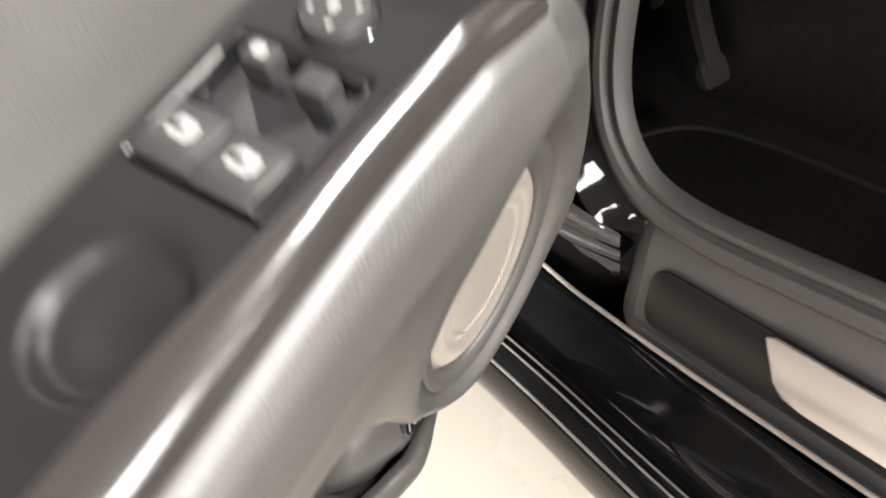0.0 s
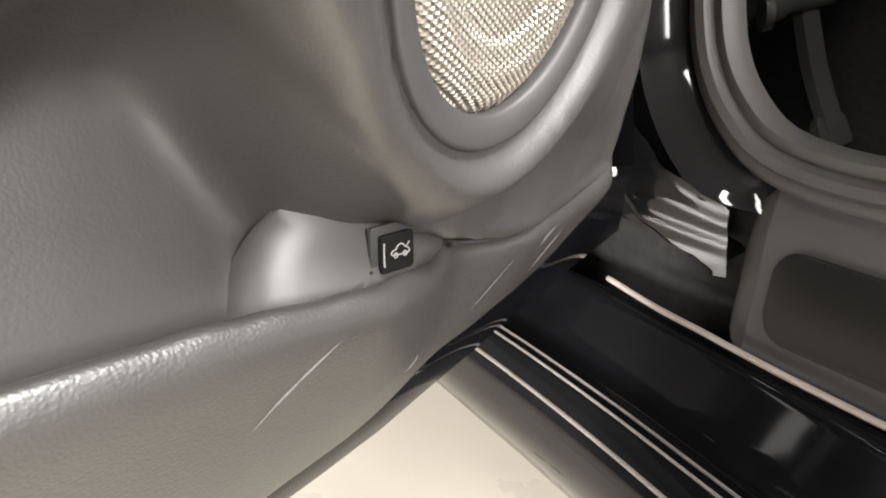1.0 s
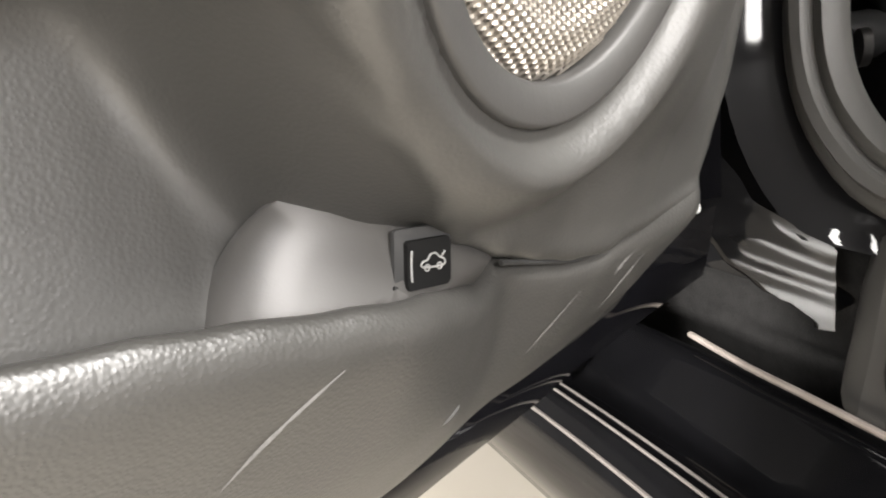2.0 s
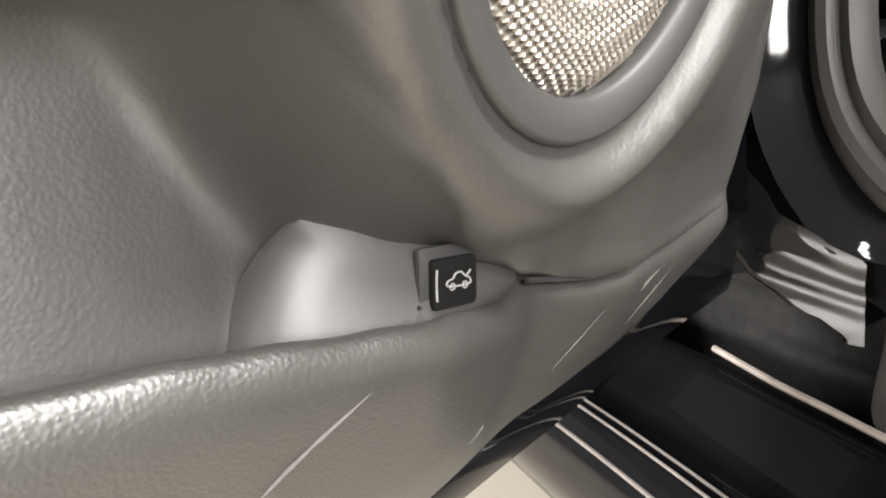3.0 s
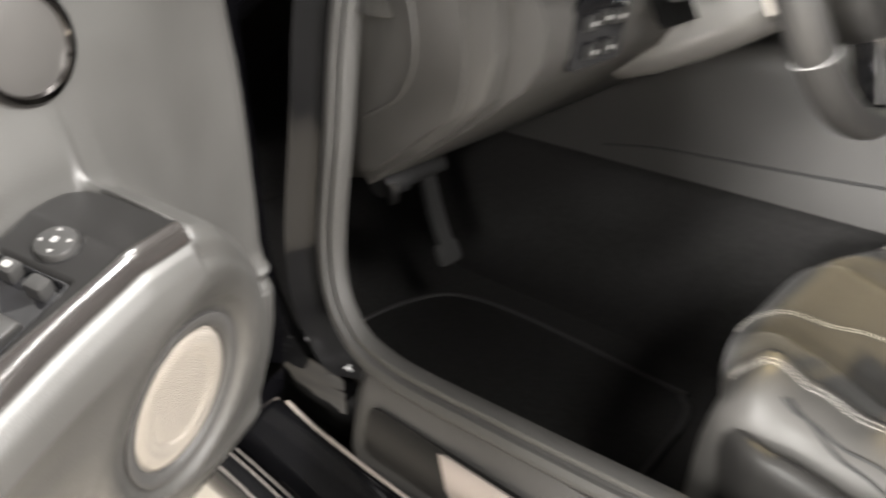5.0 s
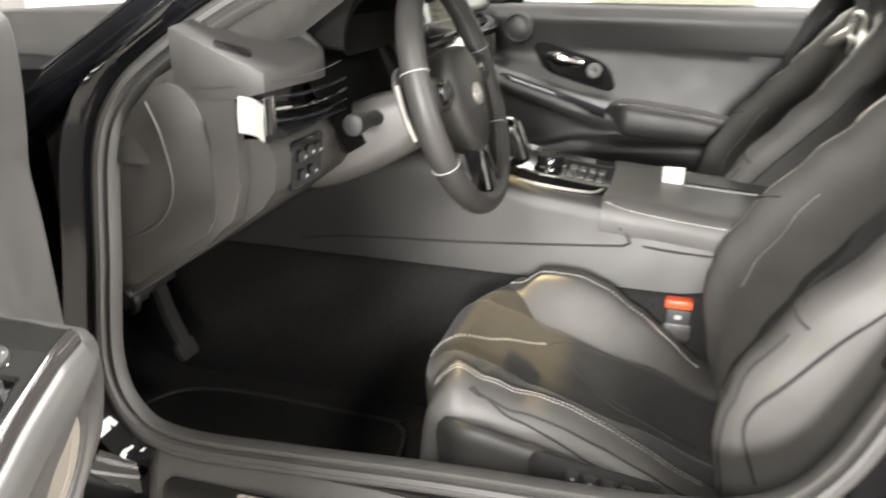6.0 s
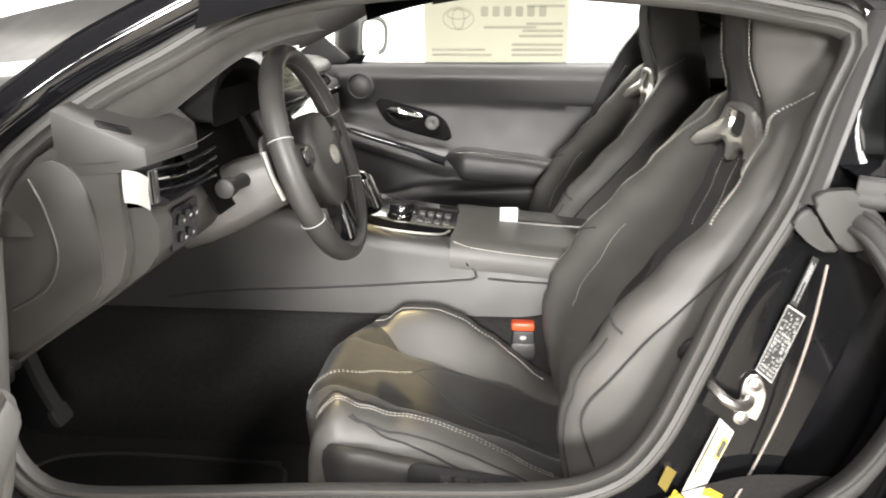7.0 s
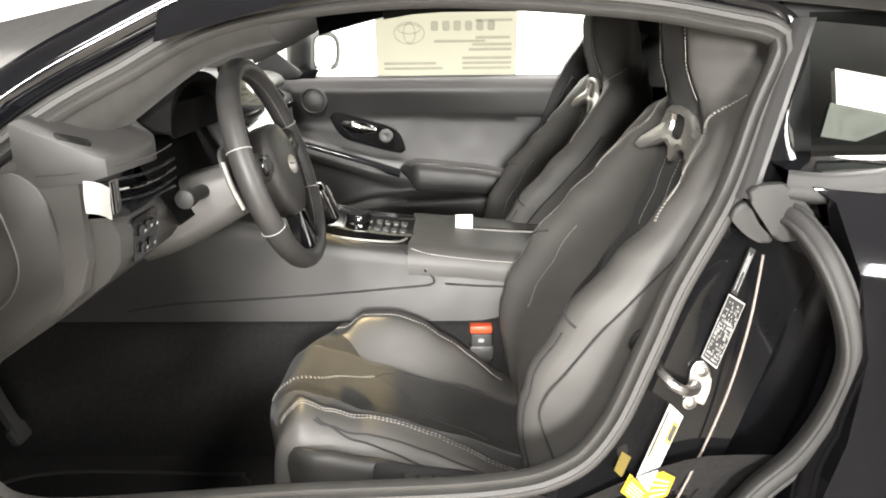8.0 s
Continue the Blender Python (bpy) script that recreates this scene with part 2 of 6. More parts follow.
def box(bm, lo, hi, bevel=0.0, segments=2):
    r = bmesh.ops.create_cube(bm, size=1.0, matrix=Matrix.Translation([(a + b) / 2 for a, b in zip(lo, hi)]) @ Matrix.Diagonal([b - a for a, b in zip(lo, hi)] + [1]))
    if bevel:
        es = {e for v in r["verts"] for e in v.link_edges}
        bmesh.ops.bevel(bm, geom=list(es), offset=bevel, segments=segments, profile=0.5, affect="EDGES", clamp_overlap=True)


def stitches(bm, pts, side, gap=0.0, length=0.0042, pitch=0.006, r=0.0008, lift=0.0006):
    """A seam of single stitches along a curve that lies on a surface whose normal is side."""
    path = smooth_path(pts, pitch)
    for a, b in zip(path, path[1:]):
        d = (b - a)
        if d.length < 1e-6:
            continue
        t = d.normalized()
        s = Vector(side(a)) if callable(side) else Vector(side)
        s = (s - t * s.dot(t)).normalized()
        w = s.cross(t)
        m = (a + b) / 2 + w * gap + s * lift
        rows = [[m + t * x + w * (y * r) + s * (z * r) for y, z in ((1, 0), (0, 1), (-1, 0), (0, -1))] for x in (-length / 2, length / 2)]
        strip(bm, rows, True, True)


def dense(pairs, step=0.006):
    """A smooth run of (a, b) between a few of them."""
    return [(p.x, p.y) for p in smooth_path([(a, b, 0) for a, b in pairs], step)]


def ease(a, b, x):
    t = min(1, max(0, (x - a) / (b - a)))
    return t * t * (3 - 2 * t)


def hump(x, c, w):
    return math.exp(-((x - c) / w) ** 2)


def spl(table, x):
    """Smooth interpolation in a table of (x, value)."""
    if x <= table[0][0]:
        return table[0][1]
    for (a, p), (b, q) in zip(table, table[1:]):
        if x <= b:
            t = (x - a) / (b - a)
            return p + (q - p) * (t * t * (3 - 2 * t) * .5 + t * .5)
    return table[-1][1]


def spline_fixed(pts, per=5):
    """Catmull-Rom through pts with the same count of points in every span, so that rows of it line up."""
    p = [Vector((a, b, 0)) for a, b in pts]
    n = len(p)
    out = []
    for i in range(n - 1):
        a, b, c, d = p[max(i - 1, 0)], p[i], p[i + 1], p[min(i + 2, n - 1)]
        m1, m2 = (c - a) * .5, (d - b) * .5
        lim = (c - b).length * 1.5
        for m in (m1, m2):
            if m.length > lim:
                m *= lim / m.length
        for j in range(per):
            t = j / per
            out.append(b * (2 * t ** 3 - 3 * t * t + 1) + m1 * (t ** 3 - 2 * t * t + t) + c * (3 * t * t - 2 * t ** 3) + m2 * (t ** 3 - t * t))
    out.append(p[-1].copy())
    return out

# ---- showroom ----
x0, x1, y0, y1, top = ROOM
bm = bmesh.new()
box(bm, (x0, y0, -0.1), (x1, y1, 0))
setting("floor", bm, FLOOR, "glossy cream showroom floor", "floor")
for name, lo, hi in (("wall_north", (x0, y1, 0), (x1, y1 + 0.12, top)), ("wall_south", (x0, y0 - 0.12, 0), (x1, y0, top)),
                     ("wall_west", (x0 - 0.12, y0, 0), (x0, y1, top)), ("wall_east", (x1, y0, 0), (x1 + 0.12, y1, top))):
    bm = bmesh.new()
    box(bm, lo, hi)
    setting(name, bm, WALL if name == "wall_north" else GREY_WALL, "plain white showroom wall" if name == "wall_north" else "plain grey showroom wall", "wall")
bm = bmesh.new()
box(bm, (x0, y0, top), (x1, y1, top + 0.1))
setting("ceiling", bm, CEILING, "dark painted showroom ceiling", "ceiling")
for x, y in ((-.094, .041), (-.068, .020)):
    bm = bmesh.new()
    strip(bm, [[(x + q * 1.2 * math.cos(t), y + q * math.sin(t) * (1 + .2 * math.sin(3 * t)), z) for t in [2 * math.pi * k / 14 for k in range(14)]] for q, z in ((.0085, .0005), (.007, .0025), (.0003, .003))], True)
    tagged(part("floor_speck", bm, DIRT), "small dark speck of dirt on the cream floor", "dirt speck", "specks on the floor")

# ---- car body: the shell round the cabin ----
SEAL = [(.162, .207, .694), (.163, .231, .82), (.177, .256, .879), (.217, .278, .923), (.285, .304, .973), (.366, .328, 1.018),
        (.507, .364, 1.086), (.75, .37, 1.115), (1.029, .365, 1.10), (1.176, .355, 1.076), (1.228, .35, 1.062), (1.238, .336, 1.035),
        (1.199, .298, .961), (1.15, .247, .863), (1.087, .219, .754), (1.053, .204, .676), (1.004, .184, .575), (.947, .174, .521),
        (.845, .17, .497), (.6, .17, .485), (.42, .17, .472), (.26, .17, .466), (.195, .172, .495), (.163, .183, .564)]
MID = Vector((.68, .24, .78))
CENTRE = 0.93       # the car's middle plane, y


def seal_side(p):
    return Vector((0, -1, 0.25))


seal_path = smooth_path(SEAL, 0.012, True)
bulb = [(-.019, -.006), (-.019, .004), (-.014, .010), (-.009, .009), (-.006, .006), (-.003, .010), (-.003, -.006)]
flange = [(-.004, -.005), (-.004, .009), (-.002, .012), (.004, .013), (.007, .008), (.011, .008), (.015, .005), (.017, -.002), (.016, -.006)]
door_seal = thing("door_seal", (.68, .20, .48), "grey ribbed rubber seal round the driver's door opening", "door seal")
for piece, ribs in (("bulb", bulb), ("flange", flange)):
    bm = bmesh.new()
    sweep(bm, seal_path, ribs, seal_side, True)
    part(piece, bm, RUBBER, door_seal)


def ring_out(o, dy):
    """The seal's path pushed outward by o in its own plane and moved by dy across the car."""
    n = len(seal_path)
    out = []
    for i, p in enumerate(seal_path):
        t = (seal_path[(i + 3) % n] - seal_path[i - 3]).normalized()
        a = t.cross(Vector((0, 1, 0))).normalized()
        if a.dot(p - MID) < 0:
            a = -a
        out.append(p + a * o + Vector((0, dy, 0)))
    return out


def jamb_ring(p, k):
    """Depth of the painted frame beside the seal: deep at the hinges, flat behind the seat."""
    rear = ease(.84, .95, p.x) * (1 - ease(.86, 1.0, p.z))
    high = ease(.86, .98, p.z)
    steps_front = [(.012, .006), (.020, -.004), (.026, -.014), (.030, -.022), (.034, -.028), (.036, -.032)]
    steps_rear = [(.012, .006), (.03, .02), (.06, .02), (.10, .020), (.135, .020), (.16, .018)]
    steps_high = [(.012, .006), (.022, -.008), (.034, -.016), (.05, -.012), (.075, .01), (.10, .03)]
    a, b, c = steps_front[k], steps_rear[k], steps_high[k]
    near = 1 - ease(.38, .62, p.x)
    c = (c[0] + (min(c[0], .022 + .004 * k) - c[0]) * near, c[1])
    far = ease(1.10, 1.17, p.x)
    c = (c[0] + (min(c[0], .03 + .001 * k) - c[0]) * far, c[1] + (max(0, c[1]) + .004 - c[1]) * far)
    f = (1 - rear) * (1 - high)
    s = f + rear + high
    return ((a[0] * f + b[0] * rear + c[0] * high) / s, (a[1] * f + b[1] * rear + c[1] * high) / s)


bm = bmesh.new()
rows = []
for k in range(6):
    base = [ring_out(o, 0) for o in (0.0, 0.1)]
    row = []
    for p, q in zip(*base):
        o, dy = jamb_ring(p, k)
        r = p + (q - p) * (o / 0.1) + Vector((0, dy, 0))
        k2 = ease(.200, .222, r.x) * (1 - ease(.445, .475, r.z)) * (1 - ease(.80, .95, r.x))
        r.y += max(0, .172 - r.y) * k2
        row.append(r)
    rows.append(row + [row[0]])
strip(bm, rows)
bmesh.ops.remove_doubles(bm, verts=bm.verts, dist=1e-6)
setting("body_frame", bm, FRAME_PAINT, "glossy black painted body frame round the door opening", "car body", 60)


def along_x(bm, prof, xa, xb, step=0.05, bend=None):
    n = max(2, int((xb - xa) / step))
    rows = [[(xa + (xb - xa) * i / n, y + (bend(xa + (xb - xa) * i / n) if bend else 0), z) for y, z in prof] for i in range(n + 1)]
    strip(bm, rows)


SILL_PROF = [(.202, .30), (.200, .42), (.192, .452), (.180, .460), (.168, .455), (.158, .43), (.150, .39), (.142, .362), (.139, .35)]
NOSE = ((.230, .97), (.226, .92), (.221, .84), (.217, .74), (.2145, .60))      # the rounded front end of the sill trim


# sill: grey trim, then black painted steps down to the outside
bm = bmesh.new()
along_x(bm, SILL_PROF, .232, 1.12)
strip(bm, [[(.232, y, z) for y, z in SILL_PROF]] + [[(x, .168 + (y - .168) * f + .004 * (1 - f), .400 + (z - .400) * f) for y, z in SILL_PROF] for x, f in NOSE])
tagged(part("sill_trim", bm, RING, None), "dark grey plastic trim on the door sill", "sill trim")
bm = bmesh.new()
prof = [(.145, .352), (.134, .353), (.129, .348), (.112, .326), (.095, .318), (.080, .318), (.075, .3215), (.0735, .3235), (.070, .3225), (.066, .3225), (.0645, .3245), (.061, .3235), (.057, .320), (.049, .311),
        (.043, .300), (.044, .27), (.06, .23), (.10, .19), (.3, .16)]


def flare(x):
    return -.018 * ease(.10, .45, x)


along_x(bm, prof, -.3, 1.25, .05, flare)
setting("sill", bm, SILL_PAINT, "glossy black painted door sill with stepped edges", "car body", 60)
bm = bmesh.new()
slab(bm, rounded(.86, .056, .016), (.675, .1475, .398), (1, 0, 0), (0, .26, .965), .003, .001)
tagged(part("sill_inlay", bm, SOFT_BLACK, None), "dark inlay along the sill trim", "sill trim")
bm = bmesh.new()
slab(bm, [(-.352, .019), (-.336, -.012), (-.326, -.020), (-.31, -.022), (.35, -.022), (.35, .022), (-.345, .022)], (.703, .1440, .405), (1, 0, 0), (0, .26, .965), .003, .001)
tagged(part("scuff_plate", bm, SCUFF_METAL, None), "brushed silver scuff plate on the sill trim", "scuff plate")
# pale tube draws the floor's reflection along the painted sill edge
bm = bmesh.new()
tube(bm, [(.11, .140, .3635), (.165, .1335, .3625), (.205, .1315, .362), (.30, .1305, .3585), (.5, .1305, .3575), (1.1, .1305, .3575)], .0022, step=.02)
tagged(part("sill_lip", bm, EDGE_SHINE, None), "thin pale line for the shine on the painted sill's lip", "sill trim")
for p in ((.1664, .1619, .4832), (.1503, .1049, .4633)):
    plug = thing("white_plug", p, "small round white plug on the black door jamb", "plug", "plugs on the jamb")
    bm = bmesh.new()
    strip(bm, [[(p[0] + r * math.cos(t) - d * .3, p[1] - d, p[2] + r * math.sin(t)) for t in [2 * math.pi * k / 16 for k in range(16)]] for r, d in ((.0040, -.004), (.0038, .0), (.0032, .0014), (.0017, .0021), (.0003, .0023))], True)
    part("cap", bm, WHITE_PLUG, plug)
# pale tubes draw the highlights along the sill's stepped edges
for y, z in ((.0735, .3242), (.0645, .3252), (.0500, .3125)):
    bm = bmesh.new()
    tube(bm, [(-.2 + .1 * i, y + flare(-.2 + .1 * i), z) for i in range(14)], .0011 if y > .06 else .0016, step=.03, n=6)
    tagged(part("sill_edge_line", bm, SILL_SHINE, None), "thin pale line for a highlight on the painted sill", "sill trim", "sealer lines on the sill")
RING_X = [(.34, .2135), (.443, .2125), (.452, .195), (.468, .172), (.50, .153), (.56, .134), (.65, .130), (.82, .131), (.88, .142), (.93, .18)]
EDGE_X = [(.34, .210), (.400, .205), (.408, .194), (.416, .176), (.431, .158), (.452, .141), (.462, .135), (.50, .119), (.56, .098), (.65, .088), (.82, .088), (.93, .11)]
bm = bmesh.new()
rows = []
for i in range(213):
    z = .397 + .0025 * i
    xb, xl = spl(RING_X, z), spl(EDGE_X, z)
    row = []
    for j in range(13):
        x = xb + (xl - xb) * j / 12
        wave = .0005 * math.sin(2 * math.pi * (z + .35 * x) / .019 + 1.2 * math.sin(90 * z)) * ease(.40, .43, z) * (1 - ease(.53, .60, z))
        row.append((x, .113 + .43 * (x - .135) + .05 * max(0, z - .70) + wave, z))
    y1 = row[-1][1]
    row += [(xl - .003, y1 + .001, z), (xl - .005, y1 + .004, z), (xl - .007, y1 + .010, z), (xl - .012, y1 + .045, z), (xl - .05, .176, z), (-.5, .178, z)]
    rows.append(row)
strip(bm, rows)
setting("jamb_panel", bm, FRAME_PAINT, "glossy black door jamb by the hinges", "car body", 70)

# ---- the open driver's door: u runs from the hinges to the rear edge, v into the cabin, w up ----
TH = radians(71.5)
DU, DV = Vector((math.cos(TH), -math.sin(TH), 0)), Vector((math.sin(TH), math.cos(TH), 0))
DO = Vector((.25, 0, 0))
UP = Vector((0, 0, 1))


def D(u, v, w):
    return DO + DU * u + DV * v + UP * w


def rest(u):
    """Height of the trim's lower edge on the armrest."""
    return .7436 - .28 * max(-.012, u - .16) - .02 * min(0, u - .148) + .10 * max(0, u - .28) ** 1.5


driver_door = thing("driver_door", D(-.06, -.08, .30), "open driver's door with dark grey soft-touch panel, armrest and speaker", "car door")


SHOULDER = [(-.07, .612), (-.05, .624), (-.02, .648), (.02, .684), (.06, .725), (.085, .746), (.104, .7535)]
FOLD = [(-.07, .500), (.03, .497), (.043, .4955), (.060, .498), (.078, .503), (.093, .5085), (.113, .518), (.127, .5275), (.14, .536), (.152, .545), (.163, .5575), (.175, .573), (.187, .588), (.20, .597), (.215, .600), (.235, .597), (.26, .589), (.31, .577), (1.3, .557)]


def crest(u):
    """Top edge of the bulge: the trim's line, then a shoulder that falls towards the hinges."""
    if u >= .104:
        return rest(u) + .0057
    for (a, p), (b, q) in zip(SHOULDER, SHOULDER[1:]):
        if u <= b:
            t = max(0, (u - a) / (b - a))
            return p + (q - p) * t
    return rest(u) + .0057


def belly(u):
    """How far the armrest's bulge stands out, fading towards the hinges."""
    return .07 + .93 * ease(-.088, .105, u)


def wall_v(u):
    """v of the upper panel just above the armrest."""
    return .021 - .018 * ease(.10, -.06, u)


def plate_z(u, v):
    return rest(u) + .0145 - .17 * (v - .07)


SPK = (.1005, .6152)      # speaker's middle in u, w
SPK_A, SPK_B = .0555, .0439       # its half axes
SA = radians(7.5)        # lean of its long axis


def spk_r(u, w):
    du, dw = u - SPK[0], w - SPK[1]
    a = -du * math.sin(SA) + dw * math.cos(SA)
    b = du * math.cos(SA) + dw * math.sin(SA)
    return math.hypot(a / SPK_A, b / SPK_B)


def spk_plane(u, w):
    return .0514 + .255 * (w - SPK[1])


def trim_left(u):
    return .0880 - .0130 * ease(.14, .30, u)


def trim_right(u):
    return .0960 - .0045 * ease(.13, .21, u)


def skin_profile(u):
    """The panel from the window's sill over the armrest's shelf and bulge down into the pocket."""
    za = crest(u)
    k = belly(u)
    low = spl(FOLD, u) + .006 * ease(.12, .15, u)
    top = .0915 * k
    f = (za - low) / .19
    under = ease(.1085, .112, u)        # under the switch plate
    vi = wall_v(u)
    fade = ease(-.015, -.07, u)        # the shoulder dies out at the front edge
    top += (vi - .001 - top) * fade
    zi = (plate_z(u, vi) if u > .104 else za + .010 + .003 * ease(.02, .104, u))
    shelf = [(-.03, 1.0), (-.004, .992), (.006, .975), (.003, .93), (-.006, .88), (vi - .016, .83), (vi - .006, zi + .022), (vi - .001 - .002 * under, zi + .006 - .004 * under), (vi + .004 + .002 * k - .005 * under, zi + .001 - .016 * under)]
    n = 4
    mid = []
    for i in range(1, n):
        t = i / n
        mid.append((vi + .006 + (top - .008 - vi) * t, zi + (za - .001 + .003 * k - zi) * t ** 1.5 - .026 * under))
    vt, zt = trim_right(u), plate_z(u, .0885) - .0105
    blend = lambda p, q: (p[0] + (q[0] - p[0]) * under, p[1] + (q[1] - p[1]) * under)
    edge = [blend((top - .002, za + .002), (vt - .005, zt - .006)), blend((top + .003, za - .003), (vt - .0005, zt - .0005)), blend((top + .0055, za - .008), (vt + .003, zt - .0025))]
    bottom = .491 - .031 * ease(.075, .115, u)
    ov = ease(.130, .165, u)
    lerp = lambda p, q: p + (q - p) * ov
    tuck = .012 * (1 - ease(.085, .11, u))        # the front end hides behind the lower panel
    deep = -.006 - .004 * ease(.13, .16, u) - tuck
    hol = .35 * ease(.128, .15, u) * (1 - ease(.172, .22, u))       # dark hollow beside the speaker
    wall = [(lerp(.050 * k, .074), lerp(za - .138 * f, low + .036)), (lerp(.028 * k, .061), low + lerp(.030 * f, .017)), (lerp(.016 * k, .041), low + lerp(.012 * f, .005) + .009 * hol), (lerp(.007 * k + .002, .019), low + .001 - .002 * ov + .013 * hol),
            (-.004 + .008 * ov - .010 * hol, low - .002 - .007 * ov + .014 * hol), (deep + .003 * ov - .009 * hol, low - .014 - .004 * ov + .006 * hol), (deep - .004 * hol, max(low - .032, bottom - .02)), (-.006 + .003 * ov - tuck, max(min(.506, low - .050), bottom + .003)), (-.006 + .003 * ov - tuck, max(min(.492, low - .062), bottom + .0015)), (-.004 - tuck, bottom)]
    return shelf + mid + edge + [blend((.0985 * k, za - .014 * f), (vt + .0055, zt - .0065)), blend((.1020 * k, za - .022 * f), (vt + .0085, zt - .015)), blend((.1025 * k, za - .036 * f), (vt + .0095, zt - .029)), (.0995 * k, za - .054 * f), (.0915 * k, za - .080 * f), (lerp(.070 * k, .084), za - .110 * f)] + wall


EDGE = [(.44, .03), (.455, .0), (.47, -.018), (.495, -.043), (.52, -.056), (.55, -.068), (.58, -.075), (.61, -.079), (.64, -.082), (.68, -.087), (.74, -.092), (.785, -.094), (.85, -.090), (1.0, -.07)]


def front_edge(w):
    """u of the panel's front edge, where it turns away."""
    return spl(EDGE, w)


def turn_away(u, v, w):
    """Rolls a point near the front edge back to the door's shell."""
    x = min(1, max(0, (u - front_edge(w)) / .024))
    k = math.sqrt(max(0, 1 - (1 - x) ** 2))
    return -.031 + (v + .031) * k


def spline2(pts, n):
    path = smooth_path([(a, b, 0) for a, b in pts], 0.001)
    return [path[round(i * (len(path) - 1) / (n - 1))] for i in range(n)]


def on_skin(u, v, w):
    """Adds the ring of the speaker to a point of the panel."""
    r = spk_r(u, w)
    s = spk_plane(u, w)
    du, dw = u - SPK[0], w - SPK[1]
    below = ease(.1, .75, -dw / (math.hypot(du, dw) + 1e-6)) * (1 - ease(.0, .05, du))
    rim = s + .0070 + .0012 * below * hump(r, 1.42, .16)
    soft, crisp = 1 - ease(1.22, 2.15, r), 1 - ease(1.44, 1.74, r)
    k = soft + (crisp - soft) * below
    v2 = v * (1 - k) + max(rim, v * .35) * k if v < rim + .05 else v
    if r < 1.42:
        v2 = min(v2, s + .0072 - .0062 * ease(1.42, 1.23, r) - .009 * ease(1.17, 1.08, r))
    return v2


bm = bmesh.new()
rows = []
us = [-.112 + .0014 * i for i in range(20)] + [-.084 + .0020 * i for i in range(106)] + [.128 + .0015 * i for i in range(6)] + [.138 + .004 * i for i in range(55)] + [.362 + .016 * i for i in range(42)]
for uu in us:
    row = []
    for q in spline_fixed(skin_profile(max(uu, -.07)), 9):
        e = front_edge(q.y)
        u = e + (uu + .112) * (.02 - e) / .132 if uu < .02 else uu
        row.append(D(u, turn_away(u, on_skin(u, q.x, q.y), q.y), q.y))
    rows.append(row)
strip(bm, rows)
part("panel_skin", bm, DOOR_SKIN, driver_door, "grained soft grey panel bulging over the pocket", 75)

# armrest's top: dull black plate with rounded front corner, rolled edge and pull recess
DISH = (.2600, .0600, .0215, .0205)
BACK_EDGE = [(.1095, .045), (.112, .034), (.116, .026), (.123, .021), (.132, .020), (.16, .0235), (.2, .025), (1.0, .025)]
bm = bmesh.new()
rows = []
us = [.1090 + .0006 * i for i in range(10)] + [.1150 + .0018 * i for i in range(122)] + [.335 + .012 * i for i in range(16)]
for u in us:
    row = []
    a, b = spl(BACK_EDGE, u), trim_left(u)
    for j in range(53):
        v = a + (b - a) * (j - 2) / 50
        drop = 0
        if j < 2:
            v, drop = a, .0035 * (2 - j)
        q = math.hypot((u - DISH[0]) / DISH[2], (v - DISH[1]) / DISH[3])
        dish = .005 * ease(1.0, .72, q) + .0024 * ease(.8, .0, q) + .0018 * hump(q, .90, .10)
        roll = .004 * (1 - ease(.1088, .1107, u)) + .0006 * (1 - ease(0, .06, j / 52))
        well = .016 * ease(.1755, .1775, u) * (1 - ease(.2245, .2265, u)) * ease(.0295, .031, v) * (1 - ease(.077, .0785, v))
        row.append(D(u, v, plate_z(u, v) + .0008 - dish - roll - drop - well))
    rows.append(row)
strip(bm, rows)
part("switch_plate", bm, SOFT_BLACK, driver_door, "dull black plate with window switches", 60)

# glossy trim rolled over the armrest's edge
bm = bmesh.new()
rows = []
for i in range(94):
    u = .1090 + .0005 * min(i, 4) + .0055 * max(0, i - 4)
    drop = .005 * (1 - ease(.1085, .1107, u))
    va, vb = trim_left(u), trim_right(u)
    za, zb = plate_z(u, va) + .0008 - drop, plate_z(u, .0885) - .0105 - drop
    row = [D(u, va, za - .003), D(u, va, za), D(u, va + .0006, za + .0010)]
    for j in range(1, 13):
        t = math.pi / 2 * j / 12
        row.append(D(u, va + .0006 + (vb - va - .0006) * math.sin(t) ** 1.1, zb + (za + .0010 - zb) * math.cos(t) ** .9))
    row.append(D(u, vb - .001, zb - .004))
    rows.append(row)
strip(bm, rows)
trim_strip = part("trim_strip", bm, TRIM_LACQUER, driver_door, "glossy dark chrome trim strip on the armrest", 60)
bm = bmesh.new()
for du, dv in ((.1140, .0915), (.1135, .0935)):
    o = D(du, dv, plate_z(du, .0885) + .0004 - (dv - .0895) * 1.0)
    slab(bm, rounded(.0034, .0011, .0005), o, DU * -.8 + DV * .5, DV, .0005 if (DU * -.8 + DV * .5).cross(DV).z > 0 else -.0005)
part("mark", bm, GREY_MARK, trim_strip)

# hole in the bottom of the pull recess, its dark drawn as a black plate
bm = bmesh.new()
o = D(.2680, .0635, plate_z(.268, .0635) - .0120)
slab(bm, rounded(.006, .009, .0029), o, DV, DU, .0012 if DV.cross(DU).z > 0 else -.0012, .0004)
part("dark_hole", bm, PIANO, driver_door)


